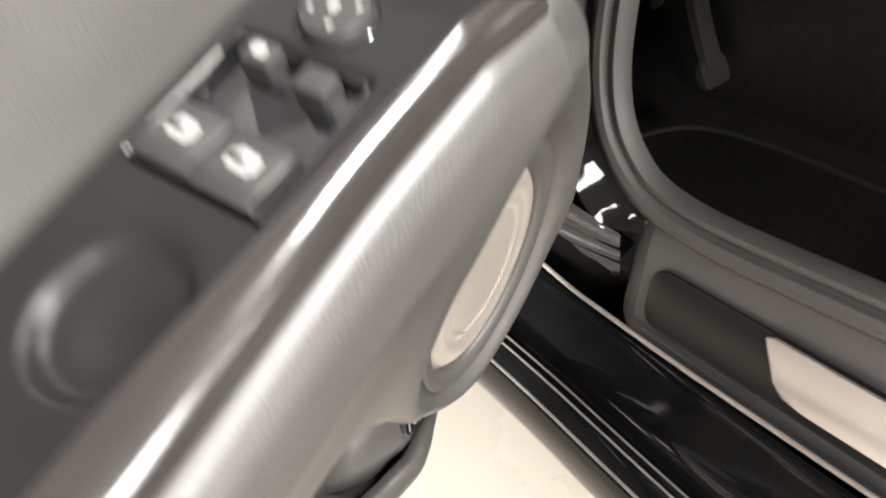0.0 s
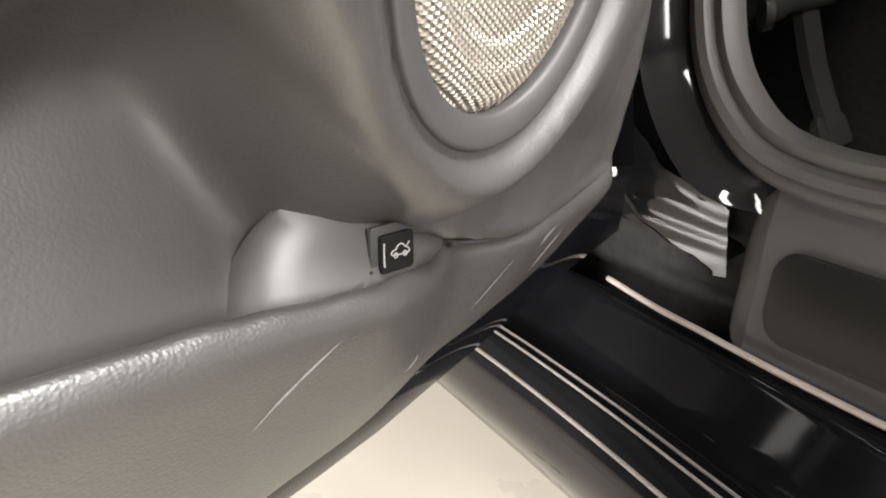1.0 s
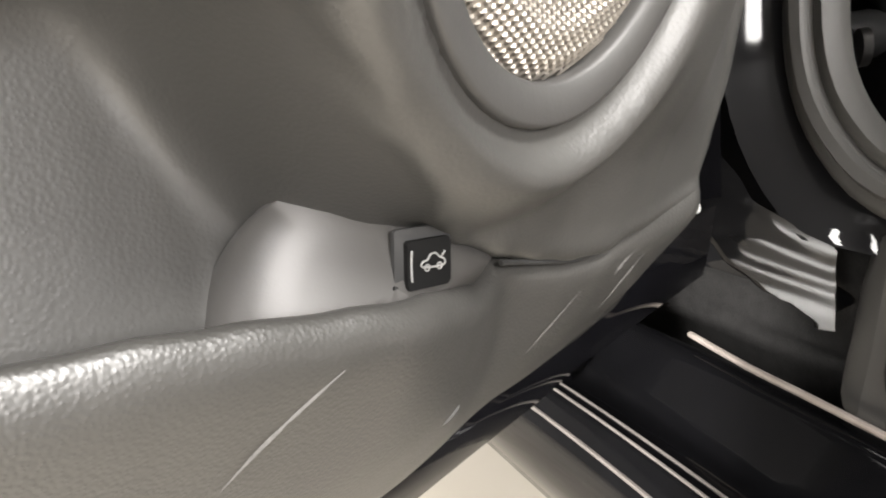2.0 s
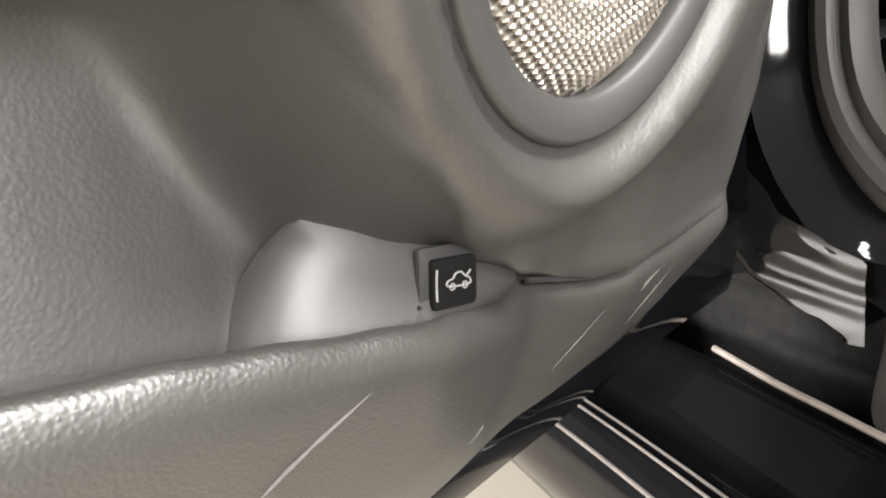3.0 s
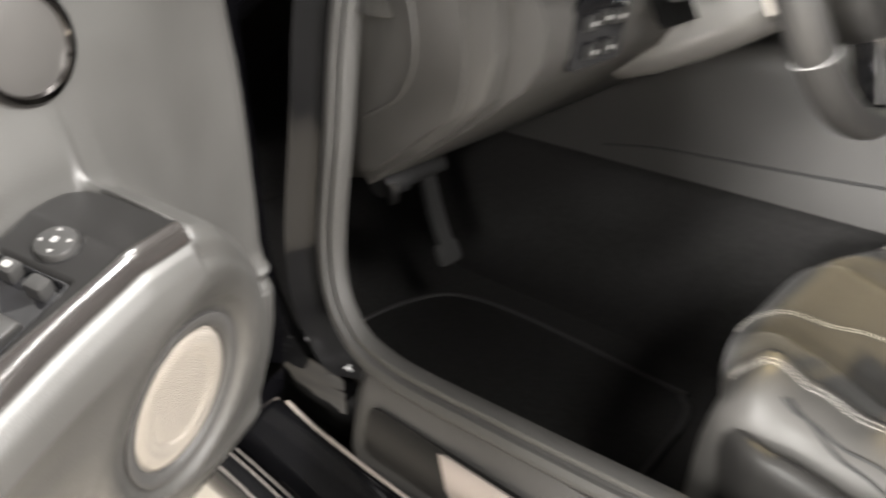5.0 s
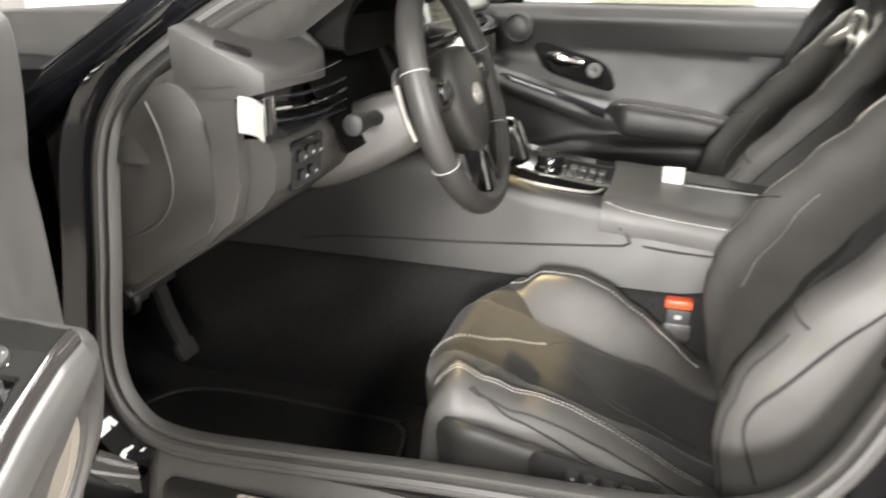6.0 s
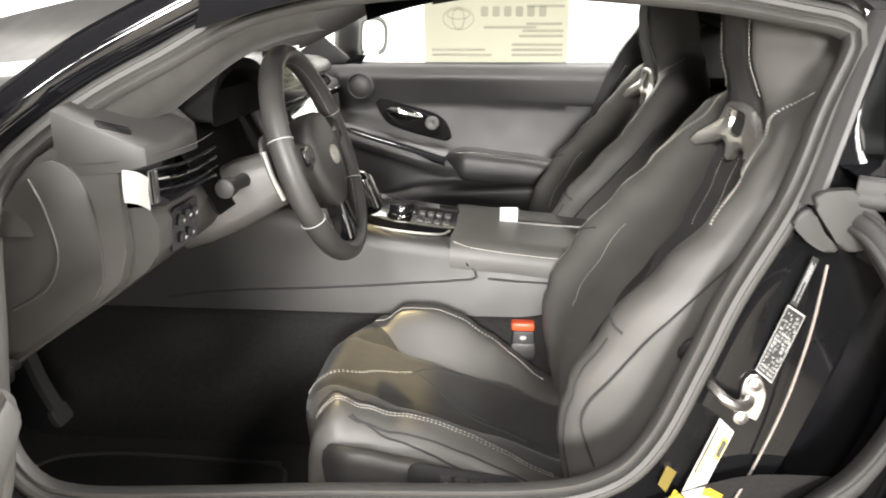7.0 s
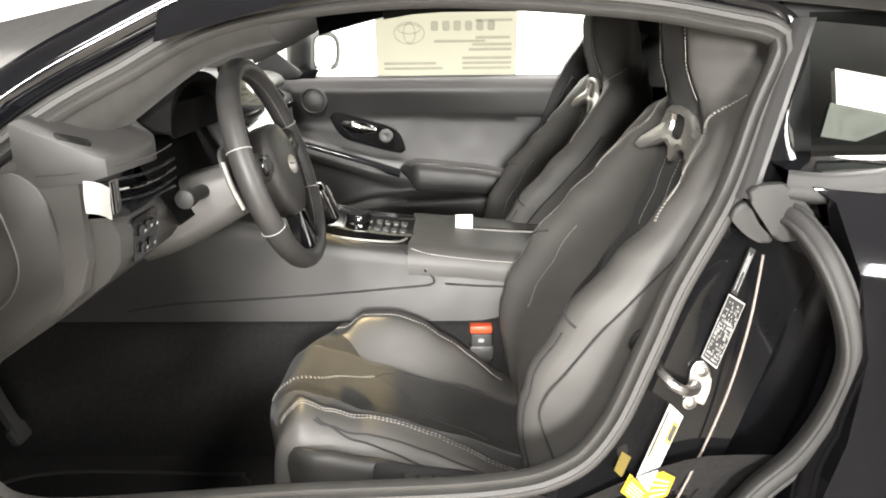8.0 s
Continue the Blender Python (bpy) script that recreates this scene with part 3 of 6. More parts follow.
def lift(u, v):
    """A frame on the switch plate: place, and its long, cross and up directions."""
    o = D(u, v, plate_z(u, v))
    a = (D(u + .01, v, plate_z(u + .01, v)) - o).normalized()
    b = (D(u, v + .01, plate_z(u, v + .01)) - o).normalized()
    return o, a, b, b.cross(a).normalized() * (1 if b.cross(a).z > 0 else -1)


# mirror knob
bm = bmesh.new()
o, a, b, n = lift(.160, .0540)
for r0, h in ((.0135, .0005),):
    rows = [[o + n * z + a * (r * math.cos(t)) + b * (r * math.sin(t)) for t in [2 * math.pi * k / 28 for k in range(28)]]
            for r, z in ((.0135, -.004), (.0135, .0005), (.0128, .001), (.0122, -.003))]
    strip(bm, rows, True)
part("knob_ring", bm, PIANO, driver_door)
bm = bmesh.new()
rows = [[o + n * z + a * (r * math.cos(t)) + b * (r * math.sin(t)) for t in [2 * math.pi * k / 28 for k in range(28)]]
        for r, z in ((.0118, -.004), (.0118, .003), (.0108, .0048), (.006, .0056), (.0005, .0058))]
strip(bm, rows, True)
mirror_knob = part("mirror_knob", bm, SWITCH, driver_door, "round grey mirror knob with white arrows")
bm = bmesh.new()
for k in range(4):
    t = math.pi / 2 * k + .4
    c = o + n * .0052 + a * (.0078 * math.cos(t)) + b * (.0078 * math.sin(t))
    e1, e2 = (a * math.cos(t) + b * math.sin(t)), (b * math.cos(t) - a * math.sin(t))
    slab(bm, [(-.001, -.0016), (.0012, 0), (-.001, .0016)], c, e1, e2, .0004)
slab(bm, rounded(.0042, .0034, .0012), o + n * .0057, a, b, .0004)
part("arrows", bm, WHITE_MARK, mirror_knob)

# switch well with two window switches and two small ones
bm = bmesh.new()
o, a, b, n = lift(.201, .054)
well_line = rounded(.048, .049, .003)
rows = [[o + a * p + b * q + n * h for p, q in [(p * k, q * k) for p, q in well_line]] for k, h in ((1.05, .0002), (1.03, .0014), (1.0, .0014), (.985, .0002), (.97, -.004), (.02, -.0072))]
strip(bm, rows, True)
part("switch_well", bm, PIANO, driver_door, "dark switch well")
for u, v in ((.2135, .0415), (.2145, .0640)):
    bm = bmesh.new()
    o, a, b, n = lift(u, v)
    prof = [(-.0108, -.009), (-.0106, .0012), (-.0092, .0026), (-.002, .0030), (.004, .0042), (.0085, .0046), (.0106, .0032), (.011, -.009)]
    rows = [[o + b * y + a * q * s + n * (h - d) for q, h in prof] for y, s, d in ((-.0109, .96, .0016), (-.0106, .99, .0004), (-.0098, 1, 0), (.0098, 1, 0), (.0106, .99, .0004), (.0109, .96, .0016))]
    strip(bm, rows)
    for r in (rows[0], rows[-1]):
        bm.faces.new([bm.verts.new(p) for p in r])
    sw = part("window_switch", bm, SWITCH, driver_door, "grey window switch with a white mark")
    bm = bmesh.new()
    slab(bm, [(-.0046, -.0030), (.0030, -.0036), (.0050, -.0016), (.0050, .0026), (-.0018, .0036), (-.0046, .0010)], o + n * .0036 - a * .0008, b, a * -1, -.0006 if b.cross(a * -1).dot(n) < 0 else .0006)
    part("mark", bm, WHITE_MARK, sw)
    bm = bmesh.new()
    slab(bm, rounded(.0046, .0020, .0006), o + n * .0044 - a * .0004 - b * .0012, b, a * -1, -.0004 if b.cross(a * -1).dot(n) < 0 else .0004)
    part("mark_line", bm, DULL, sw)
for u, v in ((.1815, .0425), (.1835, .0640)):
    o, a, b, n = lift(u, v)
    bm = bmesh.new()
    rows = [[o + a * p * k + b * q * k + n * h for p, q in rounded(.0095, .0125, .002)] for k, h in ((1, -.006), (1, .0012), (.9, .0030), (.6, .0034), (.02, .0034))]
    strip(bm, rows, True)
    sw = part("small_switch", bm, SWITCH, driver_door, "", 35)
    if v < .05:
        bm = bmesh.new()
        slab(bm, rounded(.0050, .0042, .0014), o + n * .0034, b, a * -1, -.0005 if b.cross(a * -1).dot(n) < 0 else .0005)
        part("mark", bm, WHITE_MARK, sw)
bm = bmesh.new()
o, a, b, n = lift(.204, .0295)
tube(bm, [o - a * .020 + n * .001, o + n * .001, o + a * .022 + n * .001], .0009, n=6)
part("bright_edge", bm, CHROME, driver_door)

# lower hard panel with the pocket's lip
def lip_v(u):
    return .0015 + .0265 * ease(.085, .155, u)


def lip_w(u):
    return spl([(-.06, .499), (.03, .496), (.043, .4945), (.06, .497), (.078, .502), (.092, .5065), (.100, .5045), (.108, .5035), (.12, .507), (.14, .513), (.165, .5185), (.19, .524), (.21, .528), (.25, .534), (.5, .56), (1.3, .595)], u)


LOWER = [(-.062, .499), (-.055, .485), (-.045, .469), (-.03, .456), (-.01, .4485), (.02, .444), (.06, .4405), (.10, .439), (.135, .4395), (.165, .4385), (.25, .430), (.5, .418), (1.3, .41)]


def foot_v(u):
    """v of the lower panel's sharp bottom edge."""
    return -.030 + .015 * ease(.06, .145, u)


bm = bmesh.new()
rows = []
for i in range(122):
    u = -.062 + (.0036 * i if i < 80 else .288 + .024 * (i - 80))
    lv, lw = lip_v(u), lip_w(u)
    wb = spl(LOWER, u)
    vb = foot_v(u)
    h = lw - wb
    vf = lambda t: lv + .003 + (vb - lv - .003) * (t - .1) / .9 + .0035 * math.sin(math.pi * (t - .1) / .9)
    e = ease(.05, .02, u)       # the front end flows out of the skin with no lip
    p = [(vf(.7) - .014, lw - h * .7), (vf(.3) - .013, lw - h * .25), (lv - .0085, lw - .003 + .012 * e), (lv - .004 + .001 * e, lw + .0012 + .007 * e), (lv + .001 + .001 * e, lw + .003 * e), (lv + .003, lw - h * .1), (vf(.3), lw - h * .3),
         (vf(.6), lw - h * .6), (vf(.84), lw - h * .84), (vf(.97), lw - h * .97), (vb - .001, wb), (vb - .004, wb + .0015), (vb - .02, wb + .006)]
    rows.append([D(u, turn_away(u, q.x, q.y), q.y) for q in spline_fixed(p, 5)])
strip(bm, rows)
lower_panel = part("lower_panel", bm, LOWER_SKIN, driver_door, "scuffed dark plastic lower panel with pocket lip", 75)


def lower_v(u, w):
    """v of the lower panel's face."""
    lv, lw, wb = lip_v(u), lip_w(u), spl(LOWER, u)
    t = ((lw - w) / (lw - wb) - .1) / .9
    v = lv + .003 + (foot_v(u) - lv - .003) * t + .0035 * math.sin(math.pi * t)
    return turn_away(u, v, w)


# pale scuffs on it
random.seed(5)
for (ua, wa), (ub, wb), wide in (((.1685, .509), (.194, .490), .0011), ((.014, .487), (.028, .468), .0010), ((.024, .490), (.030, .483), .0013), ((.052, .484), (.068, .464), .0007)):
    bm = bmesh.new()
    n = 14
    left, right = [], []
    for i in range(n + 1):
        t = i / n
        u, w = ua + (ub - ua) * t + .002 * math.sin(2.5 * t), wa + (wb - wa) * t
        h = wide * (.25 + .75 * math.sin(math.pi * t)) * (.6 + .4 * random.random())
        left.append(D(u - h * .6, lower_v(u - h * .6, w) + .0006, w - h * .3))
        right.append(D(u + h * .6, lower_v(u + h * .6, w) + .0006, w + h * .3))
    strip(bm, [left, right])
    part("scuff", bm, SCUFF, lower_panel, "pale scuff")

# groove where the insert's end meets the lower panel
bm = bmesh.new()
tube(bm, [D(u, .0045 + .003 * ease(.05, .09, u), w) for u, w in ((.0955, .5075), (.088, .5055), (.078, .5025), (.060, .4975), (.045, .4955), (.033, .4968))], .0010, n=6, scale=lambda t: 1 - .6 * t)
part("groove", bm, DULL, driver_door)

# satin insert with the boot button
def insert_v(u):
    return .0075 - 6.5 * max(0, u - .138) ** 2 - 4 * max(0, .138 - u) ** 2


INS = [(.0955, .509), (.103, .5135), (.113, .519), (.127, .5275), (.140, .5355), (.152, .5410), (.160, .5405), (.1665, .537), (.1735, .5295), (.1805, .517), (.186, .497), (.14, .488), (.106, .498), (.0965, .5035)]
bm = bmesh.new()
outer = outline(INS, .003)
vs = [bm.verts.new(D(u, insert_v(u) + .0022 + (.30 * (.52 - w) if w > .510 else .003 - .9 * (.510 - w)), w)) for u, w in outer]
cu, cw = .14, .515
tilt = lambda w: .30 * (.52 - w) if w > .510 else .003 - .9 * (.510 - w)
rings = [vs]
for k in (.8, .6, .4, .2, .02):
    rings.append([bm.verts.new(D(cu + (u - cu) * k, insert_v(cu + (u - cu) * k) + .005 + tilt(cw + (w - cw) * k), cw + (w - cw) * k)) for u, w in outer])
back = [bm.verts.new(D(u, insert_v(u) - .006, w)) for u, w in outer]
rings.insert(0, back)
for r0, r1 in zip(rings, rings[1:]):
    for i in range(len(outer)):
        j = (i + 1) % len(outer)
        bm.faces.new((r0[i], r0[j], r1[j], r1[i]))
part("insert", bm, SATIN, driver_door, "satin grey insert in the door pocket", 50)


def on_insert(cu, cw, turn):
    o = D(cu, insert_v(cu) + .0052 + .30 * (.52 - cw), cw)
    a = (-DU).normalized()
    ct, st = math.cos(turn), math.sin(turn)
    ax, ay = a * ct + UP * st, UP * ct - a * st
    return o, ax, ay


o, ax, ay = on_insert(.1299, .5185, radians(-8))
bm = bmesh.new()
slab(bm, rounded(.0188, .0185, .0012), o - DV * .0006, ax, ay, .0014, .0004)
boot_button = part("boot_button", bm, DULL, driver_door, "black boot-release button with white car outline")
bm = bmesh.new()
slab(bm, rounded(.0145, .0125, .001), o + DV * .0008 + ax * .0008, ax, ay, .0016, .0006)
part("key", bm, MATTE_BLACK, boot_button)
bm = bmesh.new()
c = o + DV * .0026 + ax * .0018
car_line = outline([(-.0038, -.0006), (-.0036, .0006), (-.002, .001), (-.0010, .0022), (.0008, .0024), (.0022, .0012), (.0036, .0006), (.0038, -.0008), (0, -.001)], .0004)
path = [c + ax * (a * 1.0) + ay * b for a, b in car_line]
sweep(bm, path, circle(.00026, 6), DV, True)
for k in (-.0021, .0021):
    sweep(bm, [c + ax * (k + .0008 * math.cos(t)) + ay * (-.0010 + .0008 * math.sin(t)) for t in [2 * math.pi * q / 12 for q in range(12)]], circle(.00024, 6), DV, True)
sweep(bm, [c + ax * (.0026 + .0014 * q / 5) + ay * (.0014 + .0012 * (q / 5) ** 1.5) for q in range(6)], circle(.00024, 6), DV)
part("car_outline", bm, WHITE_MARK, boot_button)
bm = bmesh.new()
sweep(bm, [o + DV * .0026 + ax * (-.0052 - .0003 * math.cos(q)) + ay * (.0042 * math.sin(q)) for q in [-1.2 + .3 * k for k in range(9)]], circle(.0003, 6), DV)
part("tick", bm, WHITE_MARK, boot_button)

# speaker grille: a dished disc of wire dots with ridged rings
def spk_point(r, t, dv):
    a, b = r * SPK_A * math.cos(t), r * SPK_B * math.sin(t)
    u = SPK[0] - a * math.sin(SA) + b * math.cos(SA)
    w = SPK[1] + a * math.cos(SA) + b * math.sin(SA)
    return D(u, spk_plane(u, w) + dv, w)


def grille_high(r):
    return -.003 + .0035 * ease(1.0, .9, r) + .0012 * hump(r, .80, .05) - .0018 * ease(.66, .6, r) + .0004 * hump(r, .5, .1)


bm = bmesh.new()
rows = [[spk_point(r, 2 * math.pi * k / 64, grille_high(min(r, .999)) - .0012 - (.008 if r > 1 else 0)) for k in range(64)] for r in (1.06, 1.0, .96, .92, .86, .82, .78, .7, .66, .62, .55, .4, .2, .01)]
strip(bm, rows, True)
grille = part("speaker_grille", bm, GRILLE_BACK, driver_door, "pale woven metal speaker grille with stepped rings", 60)
bm = bmesh.new()
step = .0021
count = 0
for i in range(-27, 28):
    for j in range(-27, 28):
        a, b = (i + .5 * (j % 2)) * step, j * step * .866
        r = math.hypot(a / SPK_A, b / SPK_B)
        if r > .985:
            continue
        t = math.atan2(b / SPK_B, a / SPK_A)
        c = spk_point(r, t, grille_high(r))
        for s in (0, 1, 2):
            g = math.pi / 3 * s + math.pi / 6
            a2, b2 = a + step * math.cos(g), b + step * math.sin(g)
            r2 = math.hypot(a2 / SPK_A, b2 / SPK_B)
            c2 = spk_point(r2, math.atan2(b2 / SPK_B, a2 / SPK_A), grille_high(min(.999, r2)))
            d = (c2 - c)
            e = d.cross(DV).normalized() * .00042
            m = c + d * .5 + DV * .00055
            v = [bm.verts.new(q) for q in (c - e, c + e, m + e, m - e, c2 + e, c2 - e)]
            bm.faces.new((v[0], v[1], v[2], v[3]))
            bm.faces.new((v[3], v[2], v[4], v[5]))
tagged(part("wire_mesh", bm, GRILLE, grille, "", 30, False), kind="stuff")
bm = bmesh.new()
rows = [[spk_point(r, 2 * math.pi * k / 64, dv) for k in range(64)] for r, dv in ((1.0, -.004), (1.01, .0005), (1.03, .0022), (1.18, .0038), (1.20, .0034), (1.205, .002), (1.21, -.004))]
strip(bm, rows, True)
part("speaker_ring", bm, RING, driver_door, "smooth grey ring round the speaker", 60)

# door's outer shell: painted edge, window frameless
bm = bmesh.new()
rows = []
for i in range(40):
    u = -.118 + .036 * i
    low = spl([(-.12, .010), (-.02, .002), (.05, -.008), (.115, -.015), (.3, -.019), (1.3, -.027)], u)
    p = [(-.038, .470), (-.042, .436 + low), (-.046, .420 + low), (-.054, .413 + low), (-.068, .411 + low), (-.085, .420 + low), (-.10, .45), (-.13, .55), (-.145, .7), (-.13, .85), (-.10, .95), (-.07, 1.0), (-.052, 1.004)]
    rows.append([D(u, a, b) for a, b in p])
strip(bm, rows)
part("door_skin", bm, PAINT, driver_door, "glossy black painted outer skin", 60)
bm = bmesh.new()
p = [(-.034, .475), (-.085, .465), (-.12, .55), (-.13, .7), (-.12, .85), (-.09, .95), (-.034, .99)]
f = bm.faces.new([bm.verts.new(D(-.116, a, b)) for a, b in p])
bm.faces.new([bm.verts.new(D(1.285, a, b)) for a, b in p])
part("door_end", bm, PAINT, driver_door)

# tweeter on the upper panel
def disc(bm, u, w, v, prof, n=40):
    strip(bm, [[D(u + r * math.cos(t), v + h, w + r * math.sin(t)) for t in [2 * math.pi * k / n for k in range(n)]] for r, h in prof], True)


bm = bmesh.new()
disc(bm, .114, .852, .006, ((.034, -.008), (.034, .002), (.032, .0045), (.029, .004), (.0275, .001)))
door_tweeter = part("door_tweeter", bm, DARK_CHROME, driver_door, "dark chrome tweeter ring", 50)
bm = bmesh.new()
disc(bm, .114, .852, .006, ((.028, .001), (.024, .0022), (.014, .003), (.0004, .0034)))
part("tweeter_mesh", bm, SATIN, door_tweeter, "grey metal tweeter mesh", 60)

# ---- seats ----
SY = .53        # middle of the driver's seat, y


CUSH = [(.49, .512), (.54, .512), (.60, .497), (.66, .472), (.80, .430), (.93, .385), (1.0, .38)]
BOL_IN = [(.50, -.006), (.54, .0), (.565, .004), (.585, .016), (.605, .032), (.628, .050), (.652, .062), (.70, .071), (.746, .070), (.794, .052), (.842, .030), (.89, .011), (.93, .0)]
BOL_OUT = [(.50, .012), (.543, .019), (.568, .018), (.595, .014), (.633, .0215), (.679, .029), (.725, .032), (.772, .029), (.818, .016), (.866, .006), (.95, .0)]


def cushion_z(x, y):
    """Height of the cushion's upper side; y from the seat's middle."""
    z = spl(CUSH, x)
    bi, bo = spl(BOL_IN, x), spl(BOL_OUT, x)
    z += bi * ease(.085, .155, y) + bo * ease(-.09, -.165, y)
    z -= .006 * math.exp(-((y - .09) / .008) ** 2) + .006 * math.exp(-((y + .095) / .008) ** 2)
    edge = max(0, abs(y) - .185)
    z -= 14 * edge ** 2 + 300 * max(0, abs(y) - .215) ** 2.2
    if x < .56:
        d = (.56 - x) / .062
        z -= .062 * (1 - math.sqrt(max(0.0, 1 - min(1, d) ** 2)))
    return z


def seat_parts(root):
    # cushion
    bm = bmesh.new()
    ys = [-.243 + .486 * j / 60 for j in range(61)]
    xs = [.498, .4985, .50, .503, .508, .514, .522] + [.53 + .0125 * i for i in range(38)]
    rows = []
    for x in xs:
        row = [(x, SY - .21, .30), (x, SY - .235, .365 - .03 * ease(.6, .9, x))]
        row += [(x, SY + y, max(.385 - .04 * ease(.6, .9, x), cushion_z(x, y))) for y in ys]
        row += [(x, SY + .235, .35), (x, SY + .21, .28)]
        rows.append(row)
    def nose(p):
        y = p[1] - SY
        return (p[0] + (.038 * ease(-.07, -.20, y) + .05 * ease(.06, .2, y)) * (1 - ease(.50, .66, p[0])), p[1], p[2])

    rows = [[nose(p) for p in r] for r in rows]
    rows.insert(0, [(p[0] + .012, p[1], min(p[2], .33)) for p in rows[0]])
    strip(bm, rows)
    part("cushion", bm, LEATHER, root, "padded black leather seat cushion with side bolsters", 60)
    # suede insert on the cushion
    bm = bmesh.new()
    rows = [[(x, SY + y, cushion_z(x, y) + .0022) for y in [-.158 + (.240 + .062 * (1 - ease(.54, .66, x))) * j / 30 for j in range(31)]] for x in [.4995, .5, .502, .506, .512, .52] + [.53 + .0125 * i for i in range(34)]]
    strip(bm, [[nose(p) for p in r] for r in rows])
    part("cushion_insert", bm, SUEDE, root, "black suede insert")
    # thigh panel seams and creases on the side
    for pts, r in ((((.665, .03), (.70, .0), (.74, -.045), (.79, -.075), (.86, -.086)), .002), (((.662, .02), (.69, .05), (.76, .07), (.86, .08)), .0016), (((.70, .02), (.715, .0), (.75, -.04), (.80, -.065)), .0014)):
        bm = bmesh.new()
        tube(bm, [(x, SY + y, cushion_z(x, y) + .002) for x, y in dense(pts)], r, n=6)
        part("seam", bm, DARK_LINE, root)
    # black tubes stand for the shade in the side leather's wrinkles
    for pts in (((.575, -.205), (.63, -.207), (.72, -.208), (.82, -.205), (.88, -.20)), ((.58, -.200), (.66, -.216), (.74, -.222), (.82, -.222))):
        bm = bmesh.new()
        tube(bm, [nose((x, SY + y, cushion_z(x, y) + .0006)) for x, y in dense(pts)], .0016, n=6)
        part("crease", bm, DARK_LINE, root)
    # stitched seams
    bm = bmesh.new()
    for gap in (-.0026, .0026):
        stitches(bm, [nose((x, SY + y, cushion_z(x, y) + .001)) for x, y in dense(((.505, -.175), (.53, -.178), (.60, -.172), (.68, -.168), (.76, -.166), (.84, -.165), (.90, -.16)))], (0, -.3, 1), gap, length=.0028, pitch=.0042, r=.00048)
        stitches(bm, [nose((x, SY + y, cushion_z(x, y) + .001)) for x, y in dense(((.545, .16), (.58, .165), (.64, .168), (.70, .168), (.76, .166), (.83, .16), (.90, .15)))], (0, .2, 1), gap, length=.0028, pitch=.0042, r=.00048)
        stitches(bm, [nose((x, SY + y, cushion_z(x, y) + .0034)) for x, y in dense(((.502, -.07), (.53, -.065), (.58, -.045), (.62, -.015), (.662, .022)))], (0, 0, 1), gap, length=.0028, pitch=.0042, r=.00048)
    tagged(part("stitching", bm, THREAD, root, "double pale stitching"), kind="stuff")
    # side skirt with switches
    bm = bmesh.new()
    groove = [(.55, .470), (.58, .487), (.62, .488), (.68, .476), (.75, .462), (.83, .434), (.95, .385)]
    rows = []
    for i in range(24):
        x = .552 + .0175 * i
        g = spl(groove, x)
        f = ease(.55, .60, x)
        prof = [(-.228, g - .03), (-.236, g - .008), (-.243, g - .001), (-.250, g), (-.257, g - .006), (-.261, g - .02), (-.264, g - .06), (-.262, .30), (-.25, .20)]
        rows.append([(x, SY + y + .035 * (1 - f), z) for y, z in prof])
    strip(bm, rows)
    skirt = part("side_skirt", bm, HARD, root, "dark plastic skirt with seat switches", 50)
    bm = bmesh.new()
    slab(bm, rounded(.165, .052, .018), (.770, SY - .262, .4445), (1, 0, -.13), (0, .02, 1), .004, .0015)
    part("switch_panel", bm, DULL, skirt, "black switch panel")
    for i in range(4):
        bm = bmesh.new()
        slab(bm, rounded(.017, .020, .004), (.742 + .0215 * i, SY - .2665, .4530 - .0028 * i), (1, 0, -.13), (0, .02, 1), .005, .0016)
        key = part("seat_switch", bm, SATIN, skirt)
        bm = bmesh.new()
        slab(bm, rounded(.005, .004, .001), (.742 + .0215 * i, SY - .2718, .4530 - .0028 * i), (1, 0, -.13), (0, .02, 1), .0004)
        part("mark", bm, GREY_MARK, key)
    # backrest
    LINE = [(.38, .930), (.43, .945), (.50, .985), (.58, 1.030), (.66, 1.077), (.75, 1.123), (.82, 1.150), (.88, 1.168), (.93, 1.174), (.96, 1.168), (1.02, 1.150), (1.08, 1.145), (1.13, 1.156), (1.165, 1.190)]
    HALF = [(.38, .20), (.45, .232), (.55, .243), (.76, .243), (.86, .236), (.92, .212), (.955, .175), (.985, .142), (1.05, .138), (1.12, .128), (1.15, .10), (1.165, .05)]
    PUSH = [(.38, .006), (.43, .036), (.50, .088), (.56, .118), (.62, .131), (.694, .126), (.767, .098), (.815, .069), (.874, .045), (.93, .014), (.96, .0), (1.165, .0)]
    BACK = [(.38, .13), (.6, .13), (.85, .11), (.95, .10), (1.05, .10), (1.165, .03)]

    def front(z, q):
        a = abs(q)
        sh = ease(.38, .84, a)
        x = spl(LINE, z) - spl(PUSH, z) * sh
        x += .005 * math.exp(-((a - .43) / .03) ** 2) + .004 * math.exp(-((a - .66) / .02) ** 2) * (1 - ease(.72, .78, z))
        x += .07 * ease(.46, 1, a) * ease(.93, .98, z)
        return x + .024 * (max(0, a - .88) / .12) ** 2

    zs = [.38 + .0125 * i for i in range(60)] + [1.131, 1.143, 1.152, 1.159, 1.163, 1.165]
    bm = bmesh.new()
    rows = []
    for z in zs:
        hw, lx, th = spl(HALF, z), spl(LINE, z), spl(BACK, z)
        row = [(front(z, q), SY + q * hw, z) for q in [-1 + j / 24 for j in range(49)]]
